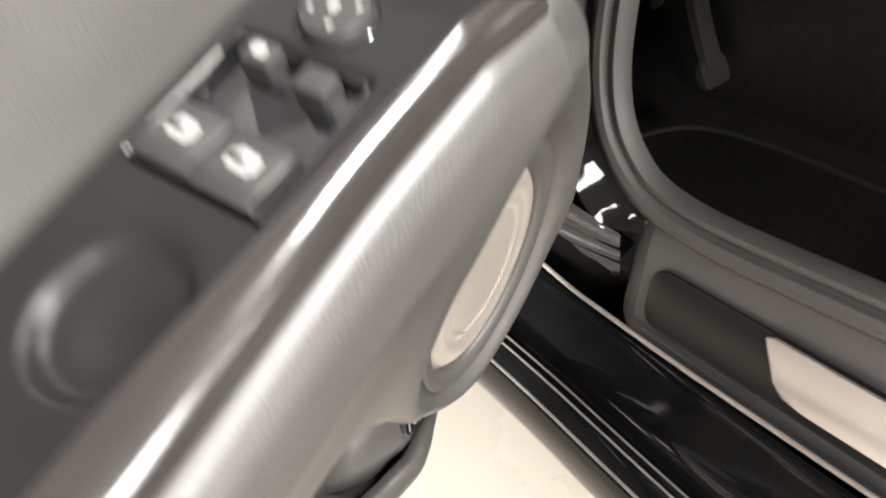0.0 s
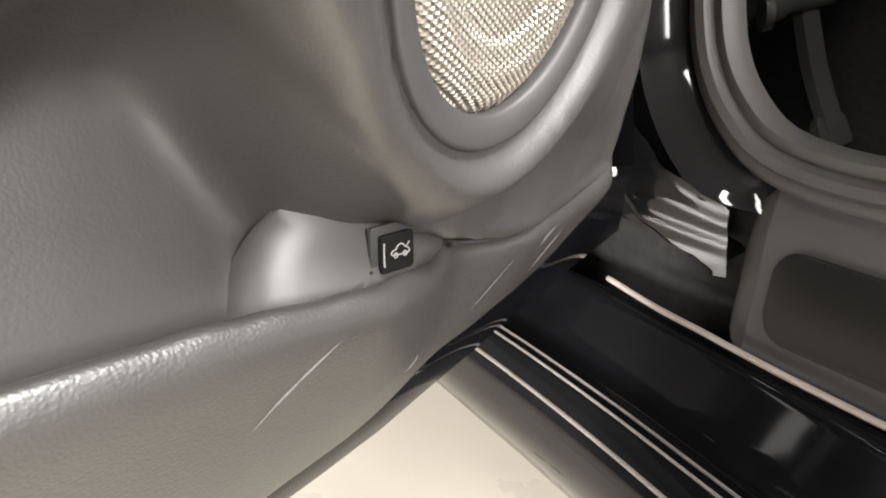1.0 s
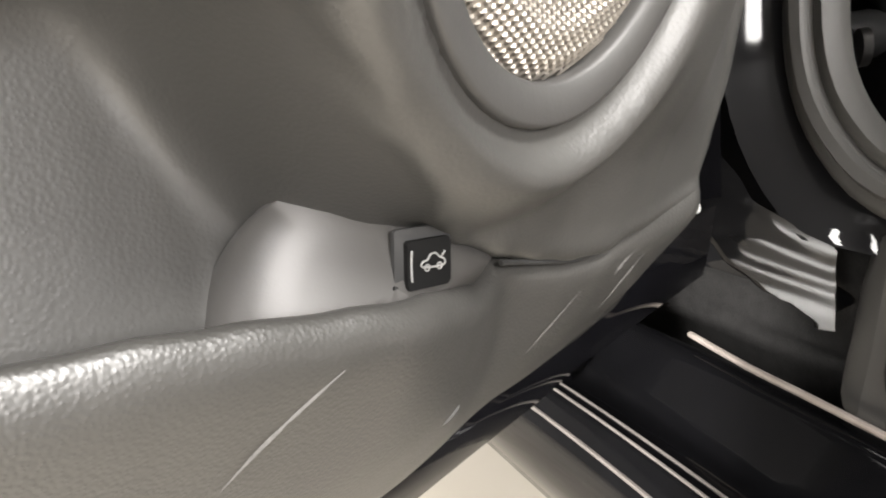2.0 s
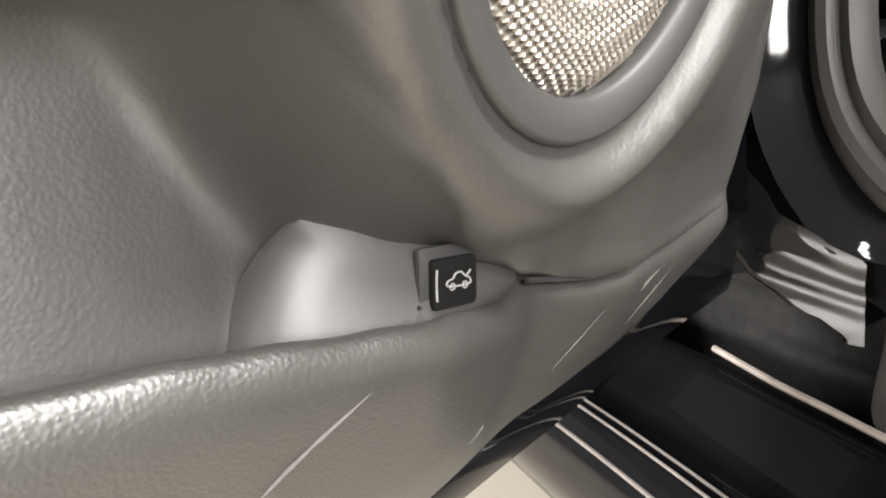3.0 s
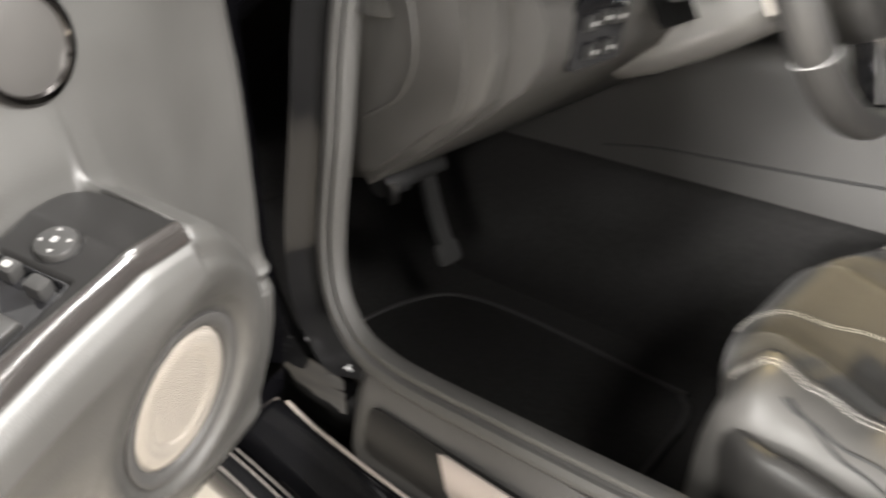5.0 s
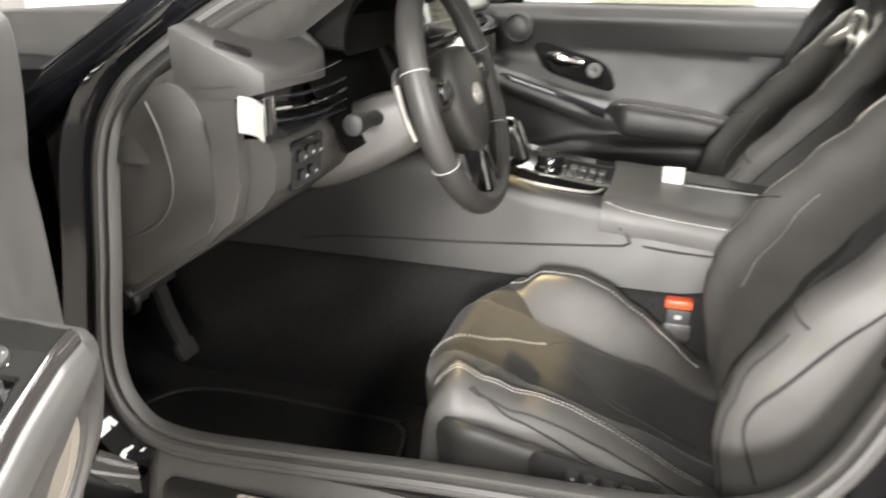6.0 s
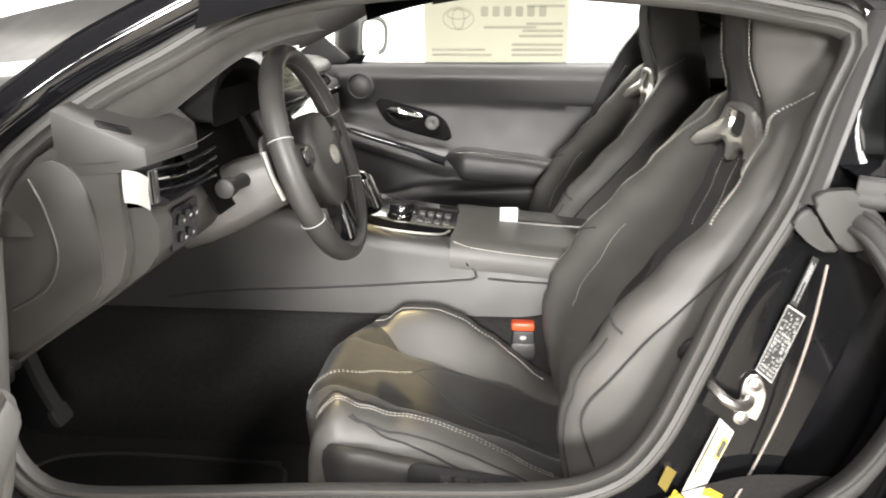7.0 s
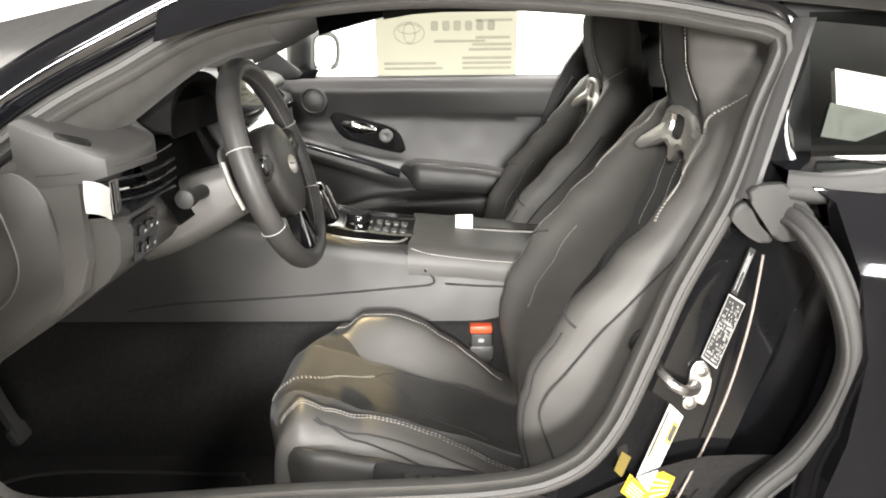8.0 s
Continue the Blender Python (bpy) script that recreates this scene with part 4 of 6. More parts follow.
        for q, f in ((1.03, .25), (1.03, .55), (.97, .82), (.8, .97), (.4, 1), (0, 1), (-.4, 1), (-.8, .97), (-.97, .82), (-1.03, .55), (-1.03, .25)):
            row.append((front(z, 1) + (lx + th - front(z, 1)) * f, SY + q * hw, z))
        rows.append(row)
    strip(bm, rows, True, True)
    part("backrest", bm, LEATHER, root, "leather backrest with deep side bolsters and headrest", 60)
    bm = bmesh.new()
    rows = []
    for z in [.40 + .0125 * i for i in range(59)]:
        k = .46 - .10 * ease(.60, .85, z) + .14 * ease(.94, .965, z)
        rows.append([(front(z, q) - .0024, SY + q * spl(HALF, z), z) for q in [-k + 2 * k * j / 20 for j in range(21)]])
    strip(bm, rows)
    part("backrest_insert", bm, SUEDE, root, "black suede centre strip up to the headrest")
    bm = bmesh.new()
    SEW = {"length": .0028, "pitch": .0042, "r": .0005}

    def along(pairs, sgn, d=.001):
        return [(front(z, sgn * q) - d, SY + sgn * q * spl(HALF, z), z) for z, q in dense(pairs, .012)]

    for sgn in (-1, 1):
        for gap in (-.0026, .0026):
            stitches(bm, along(((.555, .64), (.60, .64), (.65, .64), (.69, .64), (.715, .64)), sgn), (-1, 0, .4), gap, **SEW)
            stitches(bm, along(((.815, .90), (.835, .88), (.86, .83), (.885, .76), (.91, .68), (.935, .67), (.955, .74), (.975, .85)), sgn, .0014), (-1, 0, .4), gap, **SEW)
        stitches(bm, along(((.750, .12), (.80, .13), (.85, .14), (.872, .15)), sgn, .0034), (-1, 0, .4), 0, **SEW)
        stitches(bm, along(((.965, .50), (1.0, .50), (1.05, .50), (1.11, .50)), sgn, .003), (-1, 0, 0), 0, **SEW)
    for gap in (-.0026, .0026):
        stitches(bm, along(((.42, .93), (.47, .93), (.52, .93), (.58, .93), (.64, .93), (.70, .93), (.76, .93), (.82, .93), (.87, .93)), 1, .0006), (-1, .4, .3), gap, **SEW)
    tagged(part("stitching", bm, THREAD, root, "double pale stitching"), kind="stuff")
    # seams on the outer flank
    for sgn in (-1, 1):
        bm = bmesh.new()
        tube(bm, [(x, SY + sgn * (1.03 * spl(HALF, z) + .0005), z) for x, z in ((.948, .469), (.926, .537), (.933, .572), (.960, .607), (1.004, .666), (1.034, .699), (1.076, .747), (1.104, .778), (1.144, .832))], .0016, n=6)
        part("seam", bm, DARK_LINE, root)
        bm = bmesh.new()
        tube(bm, [(front(z, sgn * q) - .0008, SY + sgn * q * spl(HALF, z), z) for z, q in ((.700, .74), (.690, .84), (.680, .93), (.672, .99))], .0018, n=6)
        part("seam", bm, DARK_LINE, root)
        bm = bmesh.new()
        tube(bm, along(((.43, .95), (.50, .95), (.57, .95), (.62, .95), (.66, .95)), sgn, .0006), .0017, n=6)
        part("piping", bm, DARK_LINE, root)
    # silver fork under the headrest
    bm = bmesh.new()
    half = [(.0, .948), (.040, .946), (.060, .940), (.100, .908), (.138, .882), (.146, .868), (.134, .862), (.090, .876), (.050, .886), (.026, .880), (.012, .864), (.0, .860)]
    opening = [(.0, .936), (.018, .936), (.034, .933), (.036, .922), (.035, .915), (.033, .908), (.031, .904), (.027, .900), (.020, .898), (.014, .897), (.007, .896), (.0, .896)]

    def both(pts):
        return pts + [(-a, b) for a, b in pts[-2:0:-1]]

    def on_back(pts, d):
        return [(front(b, max(-1, min(1, a / spl(HALF, b)))) - d - .004, SY + a, b) for a, b in pts]

    mid = [(a * .35 + c * .65, b * .35 + d * .65) for (a, b), (c, d) in zip(half, opening)]
    rows = [on_back(both(half), -.006), on_back(both(half), .004), on_back(both([(a * .97, .905 + (b - .905) * .95) for a, b in half]), .007), on_back(both(mid), .0085), on_back(both(opening), .006), on_back(both([(a * .9, .915 + (b - .915) * .9) for a, b in opening]), -.006)]
    strip(bm, rows, True)
    part("silver_trim", bm, SILVER, root, "forked satin silver trim under the headrest", 18)
    bm = bmesh.new()
    slab(bm, rounded(.06, .036, .005), (spl(LINE, .915) - .003, SY, .916), (0, -1, 0), (.25, 0, 1), .002)
    part("slot", bm, DULL, root, "dark opening")


driver_seat = thing("sports_seat", (.72, SY, .2), "black leather and suede sports seat with pale double stitching", "car seat", "front seats")
seat_parts(driver_seat)
passenger_seat = copy_thing(driver_seat, Matrix.Translation((.72, SY + .75, .2)))
passenger_seat["label"] = "black leather sports seat beside the centre console"

# buckle and belt guide
buckle = thing("seat_belt_buckle", (.862, .738, .36), "black belt buckle with orange release beside the seat", "belt buckle")
bm = bmesh.new()
box(bm, (.840, .728, .418), (.884, .750, .482), .005)
part("housing", bm, DULL, buckle)
bm = bmesh.new()
box(bm, (.838, .726, .4825), (.883, .752, .499), .004)
part("release", bm, ORANGE, buckle, "orange release button")
bm = bmesh.new()
box(bm, (.838, .7265, .426), (.886, .7515, .456), .004)
part("lower_cover", bm, SATIN, buckle)
bm = bmesh.new()
tube(bm, [(.865, .739, .417), (.872, .739, .37), (.875, .739, .30)], .006)
part("stem", bm, STEEL, buckle)
bm = bmesh.new()
slab(bm, rounded(.012, .008, .003), (.861, .7278, .468), (1, 0, 0), (0, 0, 1), .0006)
part("mark", bm, GREY_MARK, buckle)
guide = thing("belt_guide", (1.06, .285, .65), "black plastic belt loop on the seat's flank", "belt guide")
bm = bmesh.new()
tube(bm, [(1.055, .285, .645), (1.045, .262, .66), (1.052, .255, .678), (1.075, .262, .682), (1.085, .28, .68)], .0055)
part("loop", bm, DULL, guide)
bm = bmesh.new()
tube(bm, [(1.05, .275, .652), (1.062, .26, .634), (1.085, .27, .632)], .004)
part("hook", bm, STEEL, guide)

# ---- dashboard, column and wheel ----
def along_y(bm, prof, ya, yb, step=0.03, shift=None, cap=True):
    n = max(2, int((yb - ya) / step))
    rows = []
    for i in range(n + 1):
        y = ya + (yb - ya) * i / n
        rows.append([(x + (shift(y)[0] if shift else 0), y, z + (shift(y)[1] if shift else 0)) for x, z in prof])
    strip(bm, rows, True, cap)


dashboard = thing("dashboard", (.0, CENTRE, .62), "dark grey soft-touch dashboard with vents and instrument hood", "dashboard")


def pad_shift(y):
    k = 1 - ease(.25, .42, y)
    return (-.012 * k - .10 * (1 - ease(.70, .77, y)) - .075 * ease(1.08, 1.35, y), -.03 * k)


bm = bmesh.new()
along_y(bm, [(-.25, .950), (.0, .966), (.15, .969), (.27, .963), (.345, .957), (.372, .945), (.383, .93), (.38, .917), (.36, .908), (.2, .89), (-.25, .89)], .395, 1.63, .02, pad_shift)
part("top_pad", bm, DOOR_SKIN, dashboard, "grained soft dash top", 50)
# left pod over the outer vent
bm = bmesh.new()
pod = [(.262, .242), (.350, .240), (.374, .248), (.388, .295), (.395, .350), (.390, .372), (.335, .425), (.26, .43)]


def pod_z(x, y):
    """Height of the cover: it climbs towards the windscreen and the middle of the car."""
    return .912 + .022 * ease(.25, .38, y) + .42 * max(0, .392 - x)


rows = [[(x, y, .900 - .02 * (1 - ease(.30, .40, x))) for x, y in pod], [(x, y, .903 + .018 * ease(.25, .38, y)) for x, y in pod]]
rows += [[(.325 + (x - .325) * k, .315 + (y - .315) * k, pod_z(.325 + (x - .325) * k, .315 + (y - .315) * k) - d) for x, y in pod] for k, d in ((.995, .006), (.98, .002), (.9, .0), (.6, .0), (.3, .0))]
strip(bm, rows, True, True)
part("vent_pod", bm, DIM_SKIN, dashboard, "soft cover over the outer vent", 45)
bm = bmesh.new()
stitches(bm, [(.288, .2405, .8985), (.32, .2405, .9005), (.345, .2415, .9035), (.386, .268, .908), (.411, .31, .914), (.417, .36, .92)], (0, -1, .3), length=.0034, pitch=.0048)
tagged(part("stitching", bm, DARK_LINE, dashboard), kind="stuff")
# defroster slot
bm = bmesh.new()
for j in range(4):
    x, y = .3315 - .0030 * j, .2585 + .0050 * j
    half = .023 - .002 * abs(j - 1.5)
    slab(bm, rounded(2 * half, .0030, .0012), (x, y, pod_z(x, y) - .0012), (1, .55, -.42 + .06), (-.5, 1, .27), .0022)
part("defroster_slot", bm, MATTE_BLACK, dashboard)
# end face and fuse cover
bm = bmesh.new()
slab(bm, [(.15, .64), (.165, .625), (.285, .708), (.325, .745), (.338, .79), (.335, .84), (.342, .898), (.285, .905), (.262, .920), (.235, .905), (.19, .86), (.155, .80)], (0, .262, 0), (1, 0, 0), (0, 0, 1), .02, .003)
part("end_face", bm, HARD, dashboard, "grey end face of the dashboard")
bm = bmesh.new()
slab(bm, outline([(.150, .66), (.158, .640), (.178, .645), (.265, .708), (.298, .735), (.306, .80), (.296, .87), (.272, .900), (.245, .902), (.205, .868), (.165, .80)], .012), (0, .2415, 0), (1, 0, 0), (0, 0, 1), .005, .003)
part("fuse_cover", bm, HARD, dashboard, "smooth fuse cover panel")
bm = bmesh.new()
tube(bm, [(.175, .2362, .705), (.225, .2362, .735), (.248, .2362, .78), (.24, .2362, .84), (.225, .2362, .88)], .0022, n=6)
part("fuse_cover_crease", bm, HARD, dashboard)
def far_shift(y):
    return (-.08 * ease(1.08, 1.35, y), 0)


# lower face and knee panel
bm = bmesh.new()
along_y(bm, [(.338, .85), (.362, .838), (.374, .815), (.370, .78), (.352, .755), (.29, .708), (.17, .628), (.10, .61), (.05, .64), (.05, .86)], .262, .84, .03)
part("knee_panel", bm, HARD, dashboard, "dark lower knee panel", 40)
bm = bmesh.new()
along_y(bm, [(.36, .90), (.405, .86), (.41, .80), (.38, .74), (.28, .66), (.05, .62), (.05, .9)], .80, 1.62, .03, far_shift)
part("passenger_face", bm, DOOR_SKIN, dashboard, "lower dash face on the passenger side", 45)
# outer vent
bm = bmesh.new()
box(bm, (.25, .262, .848), (.33, .43, .902))
part("vent_box", bm, PIANO, dashboard)
for i in range(3):
    bm = bmesh.new()
    tube(bm, [(.352, .255, .858 + .014 * i), (.388, .30, .860 + .014 * i), (.398, .35, .862 + .014 * i), (.396, .42, .864 + .014 * i)], .0022, n=6)
    part("vent_slat", bm, CHROME if i == 1 else PIANO, dashboard)
bm = bmesh.new()
along_y(bm, [(.33, .838), (.385, .842), (.392, .848), (.385, .854), (.33, .856)], .262, .43, .03)
part("vent_lip", bm, PIANO, dashboard)
# headlamp switch
bm = bmesh.new()
slab(bm, rounded(.085, .062, .006), (.373, .345, .797), (0, -1, 0), (.12, 0, 1), .004, .0015)
lamp_switch = part("lamp_switch", bm, PIANO, dashboard, "black headlamp switch panel")
for i, (dy, dz) in enumerate(((-.022, .010), (.0, .012), (.022, .010), (-.015, -.016), (.012, -.016))):
    bm = bmesh.new()
    slab(bm, rounded(.014, .014, .003), (.3775 + dz * .12, .345 + dy, .797 + dz), (0, -1, 0), (.12, 0, 1), .003, .001)
    part("switch_key", bm, DULL, lamp_switch)
    bm = bmesh.new()
    slab(bm, rounded(.006, .004, .001), (.3808 + dz * .12, .345 + dy, .797 + dz), (0, -1, 0), (.12, 0, 1), .0004)
    part("mark", bm, GREY_MARK, lamp_switch)
# instrument hood and display
hood = thing("instrument_cluster", (.3, .567, .88), "dark instrument display under a rounded hood", "instrument cluster")
bm = bmesh.new()
rows = []
for x, k in ((.12, .9), (.2, .95), (.28, .98), (.34, 1.0), (.385, 1.0), (.398, .97)):
    rows.append([(x, .562 + .150 * k * math.cos(t) * (1 + .06 * math.sin(t)), .930 + .080 * k * math.sin(t) + .01 * (x - .3)) for t in [math.pi * j / 24 for j in range(25)]])
for x, k in ((.396, .93), (.34, .91), (.22, .89)):
    rows.append([(x, .562 + .150 * k * math.cos(t), .926 + .074 * k * math.sin(t)) for t in [math.pi * j / 24 for j in range(25)]])
strip(bm, rows)
part("hood", bm, MATTE_BLACK, hood, "", 50)
bm = bmesh.new()
slab(bm, rounded(.225, .12, .01), (.285, .567, .925), (0, -1, 0), (-.3, 0, 1), .004)
part("display", bm, PIANO, hood, "dark display")
# black sheets added for the shade inside the instrument opening
bm = bmesh.new()
slab(bm, rounded(.25, .05, .02), (.384, .566, .940), (0, -1, 0), (-.2, 0, 1), .004)
slab(bm, rounded(.34, .17, .01), (.352, .600, .862), (0, -1, 0), (-.5, 0, 1), .004)
part("shade_fill", bm, MATTE_BLACK, hood)
# centre screen
screen = thing("centre_screen", (.36, .93, .89), "pale lit tablet screen on the dash", "screen")
bm = bmesh.new()
slab(bm, rounded(.235, .105, .008), (.362, .935, .955), (0, -1, 0), (-.22, 0, 1), -.014, .003)
part("case", bm, PIANO, screen)
bm = bmesh.new()
slab(bm, rounded(.215, .086, .004), (.3635, .935, .955), (0, -1, 0), (-.22, 0, 1), .0015)
part("display", bm, SCREEN, screen, "pale lit display")
bm = bmesh.new()
along_y(bm, [(.37, .905), (.405, .89), (.415, .868), (.405, .85), (.36, .85)], .80, 1.62, .03, far_shift)
vents = part("vent_band", bm, PIANO, dashboard, "glossy black vent band", 50)
for y in (.86, .95, 1.04, 1.40, 1.50, 1.58):
    bm = bmesh.new()
    box(bm, (.400 + far_shift(y)[0], y - .03, .868), (.4175 + far_shift(y)[0], y + .03, .873), .001)
    part("vent_bar", bm, CHROME, vents)

# steering column with its stalk
column = thing("steering_column", (.37, .567, .77), "dark grey steering column shroud with stalk", "steering column")
bm = bmesh.new()
rows = []
for x, w, h, zc in ((.29, .075, .06, .765), (.33, .074, .058, .775), (.38, .066, .052, .79), (.425, .056, .046, .808), (.452, .05, .042, .82), (.456, .04, .034, .822)):
    rows.append([(x + .10 * (b / h if h else 0) * -.12, .567 + a, zc + b) for a, b in rounded(2 * w, 2 * h, .028, 6)])
strip(bm, rows, True, True)
part("shroud", bm, LIT_SHROUD, column, "", 50)
bm = bmesh.new()
rows = [[(.403 + dx + a, y, .822 + dz + b) for a, b in circle(r, 14)] for y, r, dx, dz in ((.52, .012, 0, 0), (.47, .010, .002, .004), (.446, .010, .003, .006), (.442, .0145, .003, .007), (.420, .0155, .004, .008), (.4135, .0145, .004, .008), (.412, .012, .004, .008))]
strip(bm, rows, True, True)
part("stalk", bm, DULL, column, "thick black stalk", 40)
bm = bmesh.new()
slab(bm, rounded(.05, .045, .012), (.398, .512, .80), (1, 0, .3), (0, .1, 1), -.006, .002)
part("stalk_plate", bm, SATIN, column)

WC = Vector((.512, .567, .856))
WN = Vector((.951, 0, .309)).normalized()
WY = Vector((0, 1, 0))
WU = WN.cross(WY).normalized()
if WU.z < 0:
    WU = -WU
wheel = thing("steering_wheel", WC, "black leather three-spoke steering wheel with grey emblem", "steering wheel")


def on_wheel(a, b, n=0.0):
    return WC + WY * a + WU * b + WN * n


bm = bmesh.new()
path = [on_wheel(.168 * math.cos(t), .165 * math.sin(t)) for t in [2 * math.pi * k / 96 for k in range(96)]]
sweep(bm, path, [(.0155 * math.cos(t), .0185 * math.sin(t)) for t in [2 * math.pi * k / 16 for k in range(16)]], WN, True)
part("rim", bm, WHEEL_LEATHER, wheel, "smooth black leather rim", 60)
bm = bmesh.new()
for t in (3.62, 5.8, .3, 2.84):
    ring = [on_wheel((.168 + .0162 * math.cos(k)) * math.cos(t), (.165 + .0162 * math.cos(k)) * math.sin(t), .0192 * math.sin(k)) for k in [2 * math.pi * q / 24 for q in range(24)]]
    sweep(bm, ring, circle(.0008, 5), WU, True)
inner = [on_wheel(.1535 * math.cos(t), .1505 * math.sin(t), .003) for t in [2 * math.pi * k / 150 for k in range(151)]]
stitches(bm, inner[::3], WN, pitch=.006)
tagged(part("stitching", bm, GREY_MARK, wheel), kind="stuff")
bm = bmesh.new()
hub = outline([(0, .066), (.046, .060), (.076, .030), (.075, -.018), (.054, -.064), (.026, -.086), (0, -.089), (-.026, -.086), (-.054, -.064), (-.075, -.018), (-.076, .030), (-.046, .060)], .012)
rows = [[on_wheel(a * k, b * k, n) for a, b in hub] for k, n in ((.92, -.03), (1.0, -.012), (1.0, .008), (.95, .016), (.8, .021), (.4, .024), (.02, .025))]
strip(bm, rows, True)
part("hub", bm, WHEEL_LEATHER, wheel, "airbag cover", 60)
for name, pts in (("spoke", [(-.055, .005), (-.10, .012), (-.155, .02)]), ("spoke", [(.055, .005), (.10, .012), (.155, .02)]), ("spoke", [(0, -.06), (0, -.11), (0, -.155)])):
    bm = bmesh.new()
    path = [on_wheel(a, b, .0) for a, b in pts]
    low = pts[0][0] == 0
    w = .026 if low else .022
    path = smooth_path(path, .01)
    sweep(bm, path, [(w, -.012), (w, .004), (w * .7, .010), (-w * .7, .010), (-w, .004), (-w, -.012)], WN)
    spoke = part(name, bm, HARD if not low else PIANO, wheel, "", 50)
    if not low:
        bm = bmesh.new()
        s = 1 if pts[0][0] > 0 else -1
        slab(bm, rounded(.05, .03, .008), on_wheel(s * .098, .012, .0105), WY, WU, .004 if WY.cross(WU).dot(WN) > 0 else -.004, .0015)
        part("key_pad", bm, PIANO, spoke)
        for i in range(3):
            bm = bmesh.new()
            slab(bm, rounded(.011, .018, .003), on_wheel(s * (.083 + .015 * i), .012, .0145), WY, WU, .002 if WY.cross(WU).dot(WN) > 0 else -.002, .0006)
            part("key", bm, DULL, spoke)
    else:
        bm = bmesh.new()
        for sg in (-1, 1):
            tube(bm, [on_wheel(sg * .012, -.085, .0115), on_wheel(sg * .02, -.115, .0115), on_wheel(sg * .03, -.145, .0115)], .0028, n=6)
        part("spoke_edge", bm, CHROME, spoke)
sgn = .0025 if WY.cross(WU).dot(WN) > 0 else -.0025
bm = bmesh.new()
for rx, ry, cx, cy in ((.0205, .0145, 0, 0), (.0075, .0138, 0, 0), (.0145, .0055, 0, .006)):
    path = [on_wheel(cx + rx * math.cos(t), -.008 + cy + ry * math.sin(t), .0265) for t in [2 * math.pi * k / 32 for k in range(32)]]
    sweep(bm, path, circle(.0018, 6), WN, True)
part("emblem", bm, SILVER, wheel, "plain silver oval emblem")
for s in (-1, 1):
    bm = bmesh.new()
    pts = [(.085, .055), (.115, .06), (.138, .045), (.142, .005), (.132, -.035), (.115, -.045), (.10, -.02), (.09, .02)]
    slab(bm, outline([(s * a, b) for a, b in pts], .008), on_wheel(0, 0, -.042), WY, WU, .005, .0015)
    part("shift_paddle", bm, SATIN, wheel, "grey shift paddle")
    bm = bmesh.new()
    tube(bm, [on_wheel(s * .139, .04, -.036), on_wheel(s * .143, .0, -.036), on_wheel(s * .133, -.036, -.036)], .0035, n=6)
    part("paddle_edge", bm, SILVER, wheel)

# white tag on the vent
tag = thing("hang_tag", (.372, .215, .86), "white paper tag on the vent", "tag")
bm = bmesh.new()
rows = [[(.352 + .034 * j / 8, .228 + .006 * math.sin(j * .5) - .004 * (k > 0), .895 - .04 * k - .001 * j) for j in range(9)] for k in (0, .5, 1)]
strip(bm, rows)
bmesh.ops.solidify(bm, geom=bm.faces, thickness=.0008)
part("paper", bm, PAPER, tag)
bm = bmesh.new()
rows = [[(.389 + .006 * math.cos(t) * .5, .23 + .012 * math.sin(t), .895 - .04 * k) for t in [2 * math.pi * j / 14 for j in range(14)]] for k in (0, .5, 1)]
strip(bm, rows, True, True)
part("clip", bm, CHROME, tag, "chrome thumbwheel")

# ---- centre console ----
console = thing("centre_console", (.6, CENTRE, .25), "dark grey centre console with padded sides", "centre console")
CTOP = [(-.3, .60), (.10, .66), (.22, .70), (.36, .71), (.46, .695), (.53, .676), (.60, .659), (.71, .647), (.80, .64), (.93, .628), (1.10, .62), (1.25, .62)]
SEAM = [(.10, .515), (.20, .533), (.26, .539), (.36, .544), (.46, .550), (.60, .560), (.78, .575)]
bm = bmesh.new()
rows = []
for i in range(62):
    x = -.30 + .025 * i
    zt, zs = spl(CTOP, x), spl(SEAM, x)
    half = [(-.182, .22), (-.176, .45), (-.165, zs - .002), (-.163, zs + .004), (-.160, zt - .035), (-.156, zt - .014), (-.148, zt - .004), (-.135, zt), (-.06, zt - .004)]
    rows.append([(x, CENTRE + y, z) for y, z in half] + [(x, CENTRE - y, z) for y, z in half[::-1]])
strip(bm, rows)
part("body", bm, HARD, console, "dark grey console body", 45)
bm = bmesh.new()
tube(bm, [(x, CENTRE - .1655, spl(SEAM, x)) for x in (.14, .22, .30, .40, .50, .60, .70, .757)] , .0022, n=6)
tube(bm, [(.757, CENTRE - .1655, .5735), (.768, CENTRE - .165, .580), (.765, CENTRE - .1645, .590), (.74, CENTRE - .162, .618), (.705, CENTRE - .158, .644)], .0024, n=6)
tube(bm, [(.79, CENTRE - .166, .5765), (.85, CENTRE - .166, .572), (.95, CENTRE - .166, .568), (1.05, CENTRE - .166, .566)], .0022, n=6)
part("gap", bm, DARK_LINE, console, "dark panel gap")
bm = bmesh.new()
tube(bm, [(.752, CENTRE - .1645, .602), (.742, CENTRE - .1635, .614), (.732, CENTRE - .1625, .624)], .0028, n=6)
part("chrome_edge", bm, CHROME, console)
# padded lid
bm = bmesh.new()
rows = []
for i in range(23):
    x = .715 + .018 * i
    k = 1 if .73 < x else .8
    zt = spl(CTOP, x)
    rr = [(-.1655, zt - .05), (-.167, zt - .030), (-.162, zt - .010), (-.150, zt + .002 * k), (-.12, zt + .006 * k), (-.05, zt + .007 * k), (0, zt + .007 * k)]
    rows.append([(x, CENTRE + y, z) for y, z in rr] + [(x, CENTRE - y, z) for y, z in rr[-2::-1]])
strip(bm, rows)
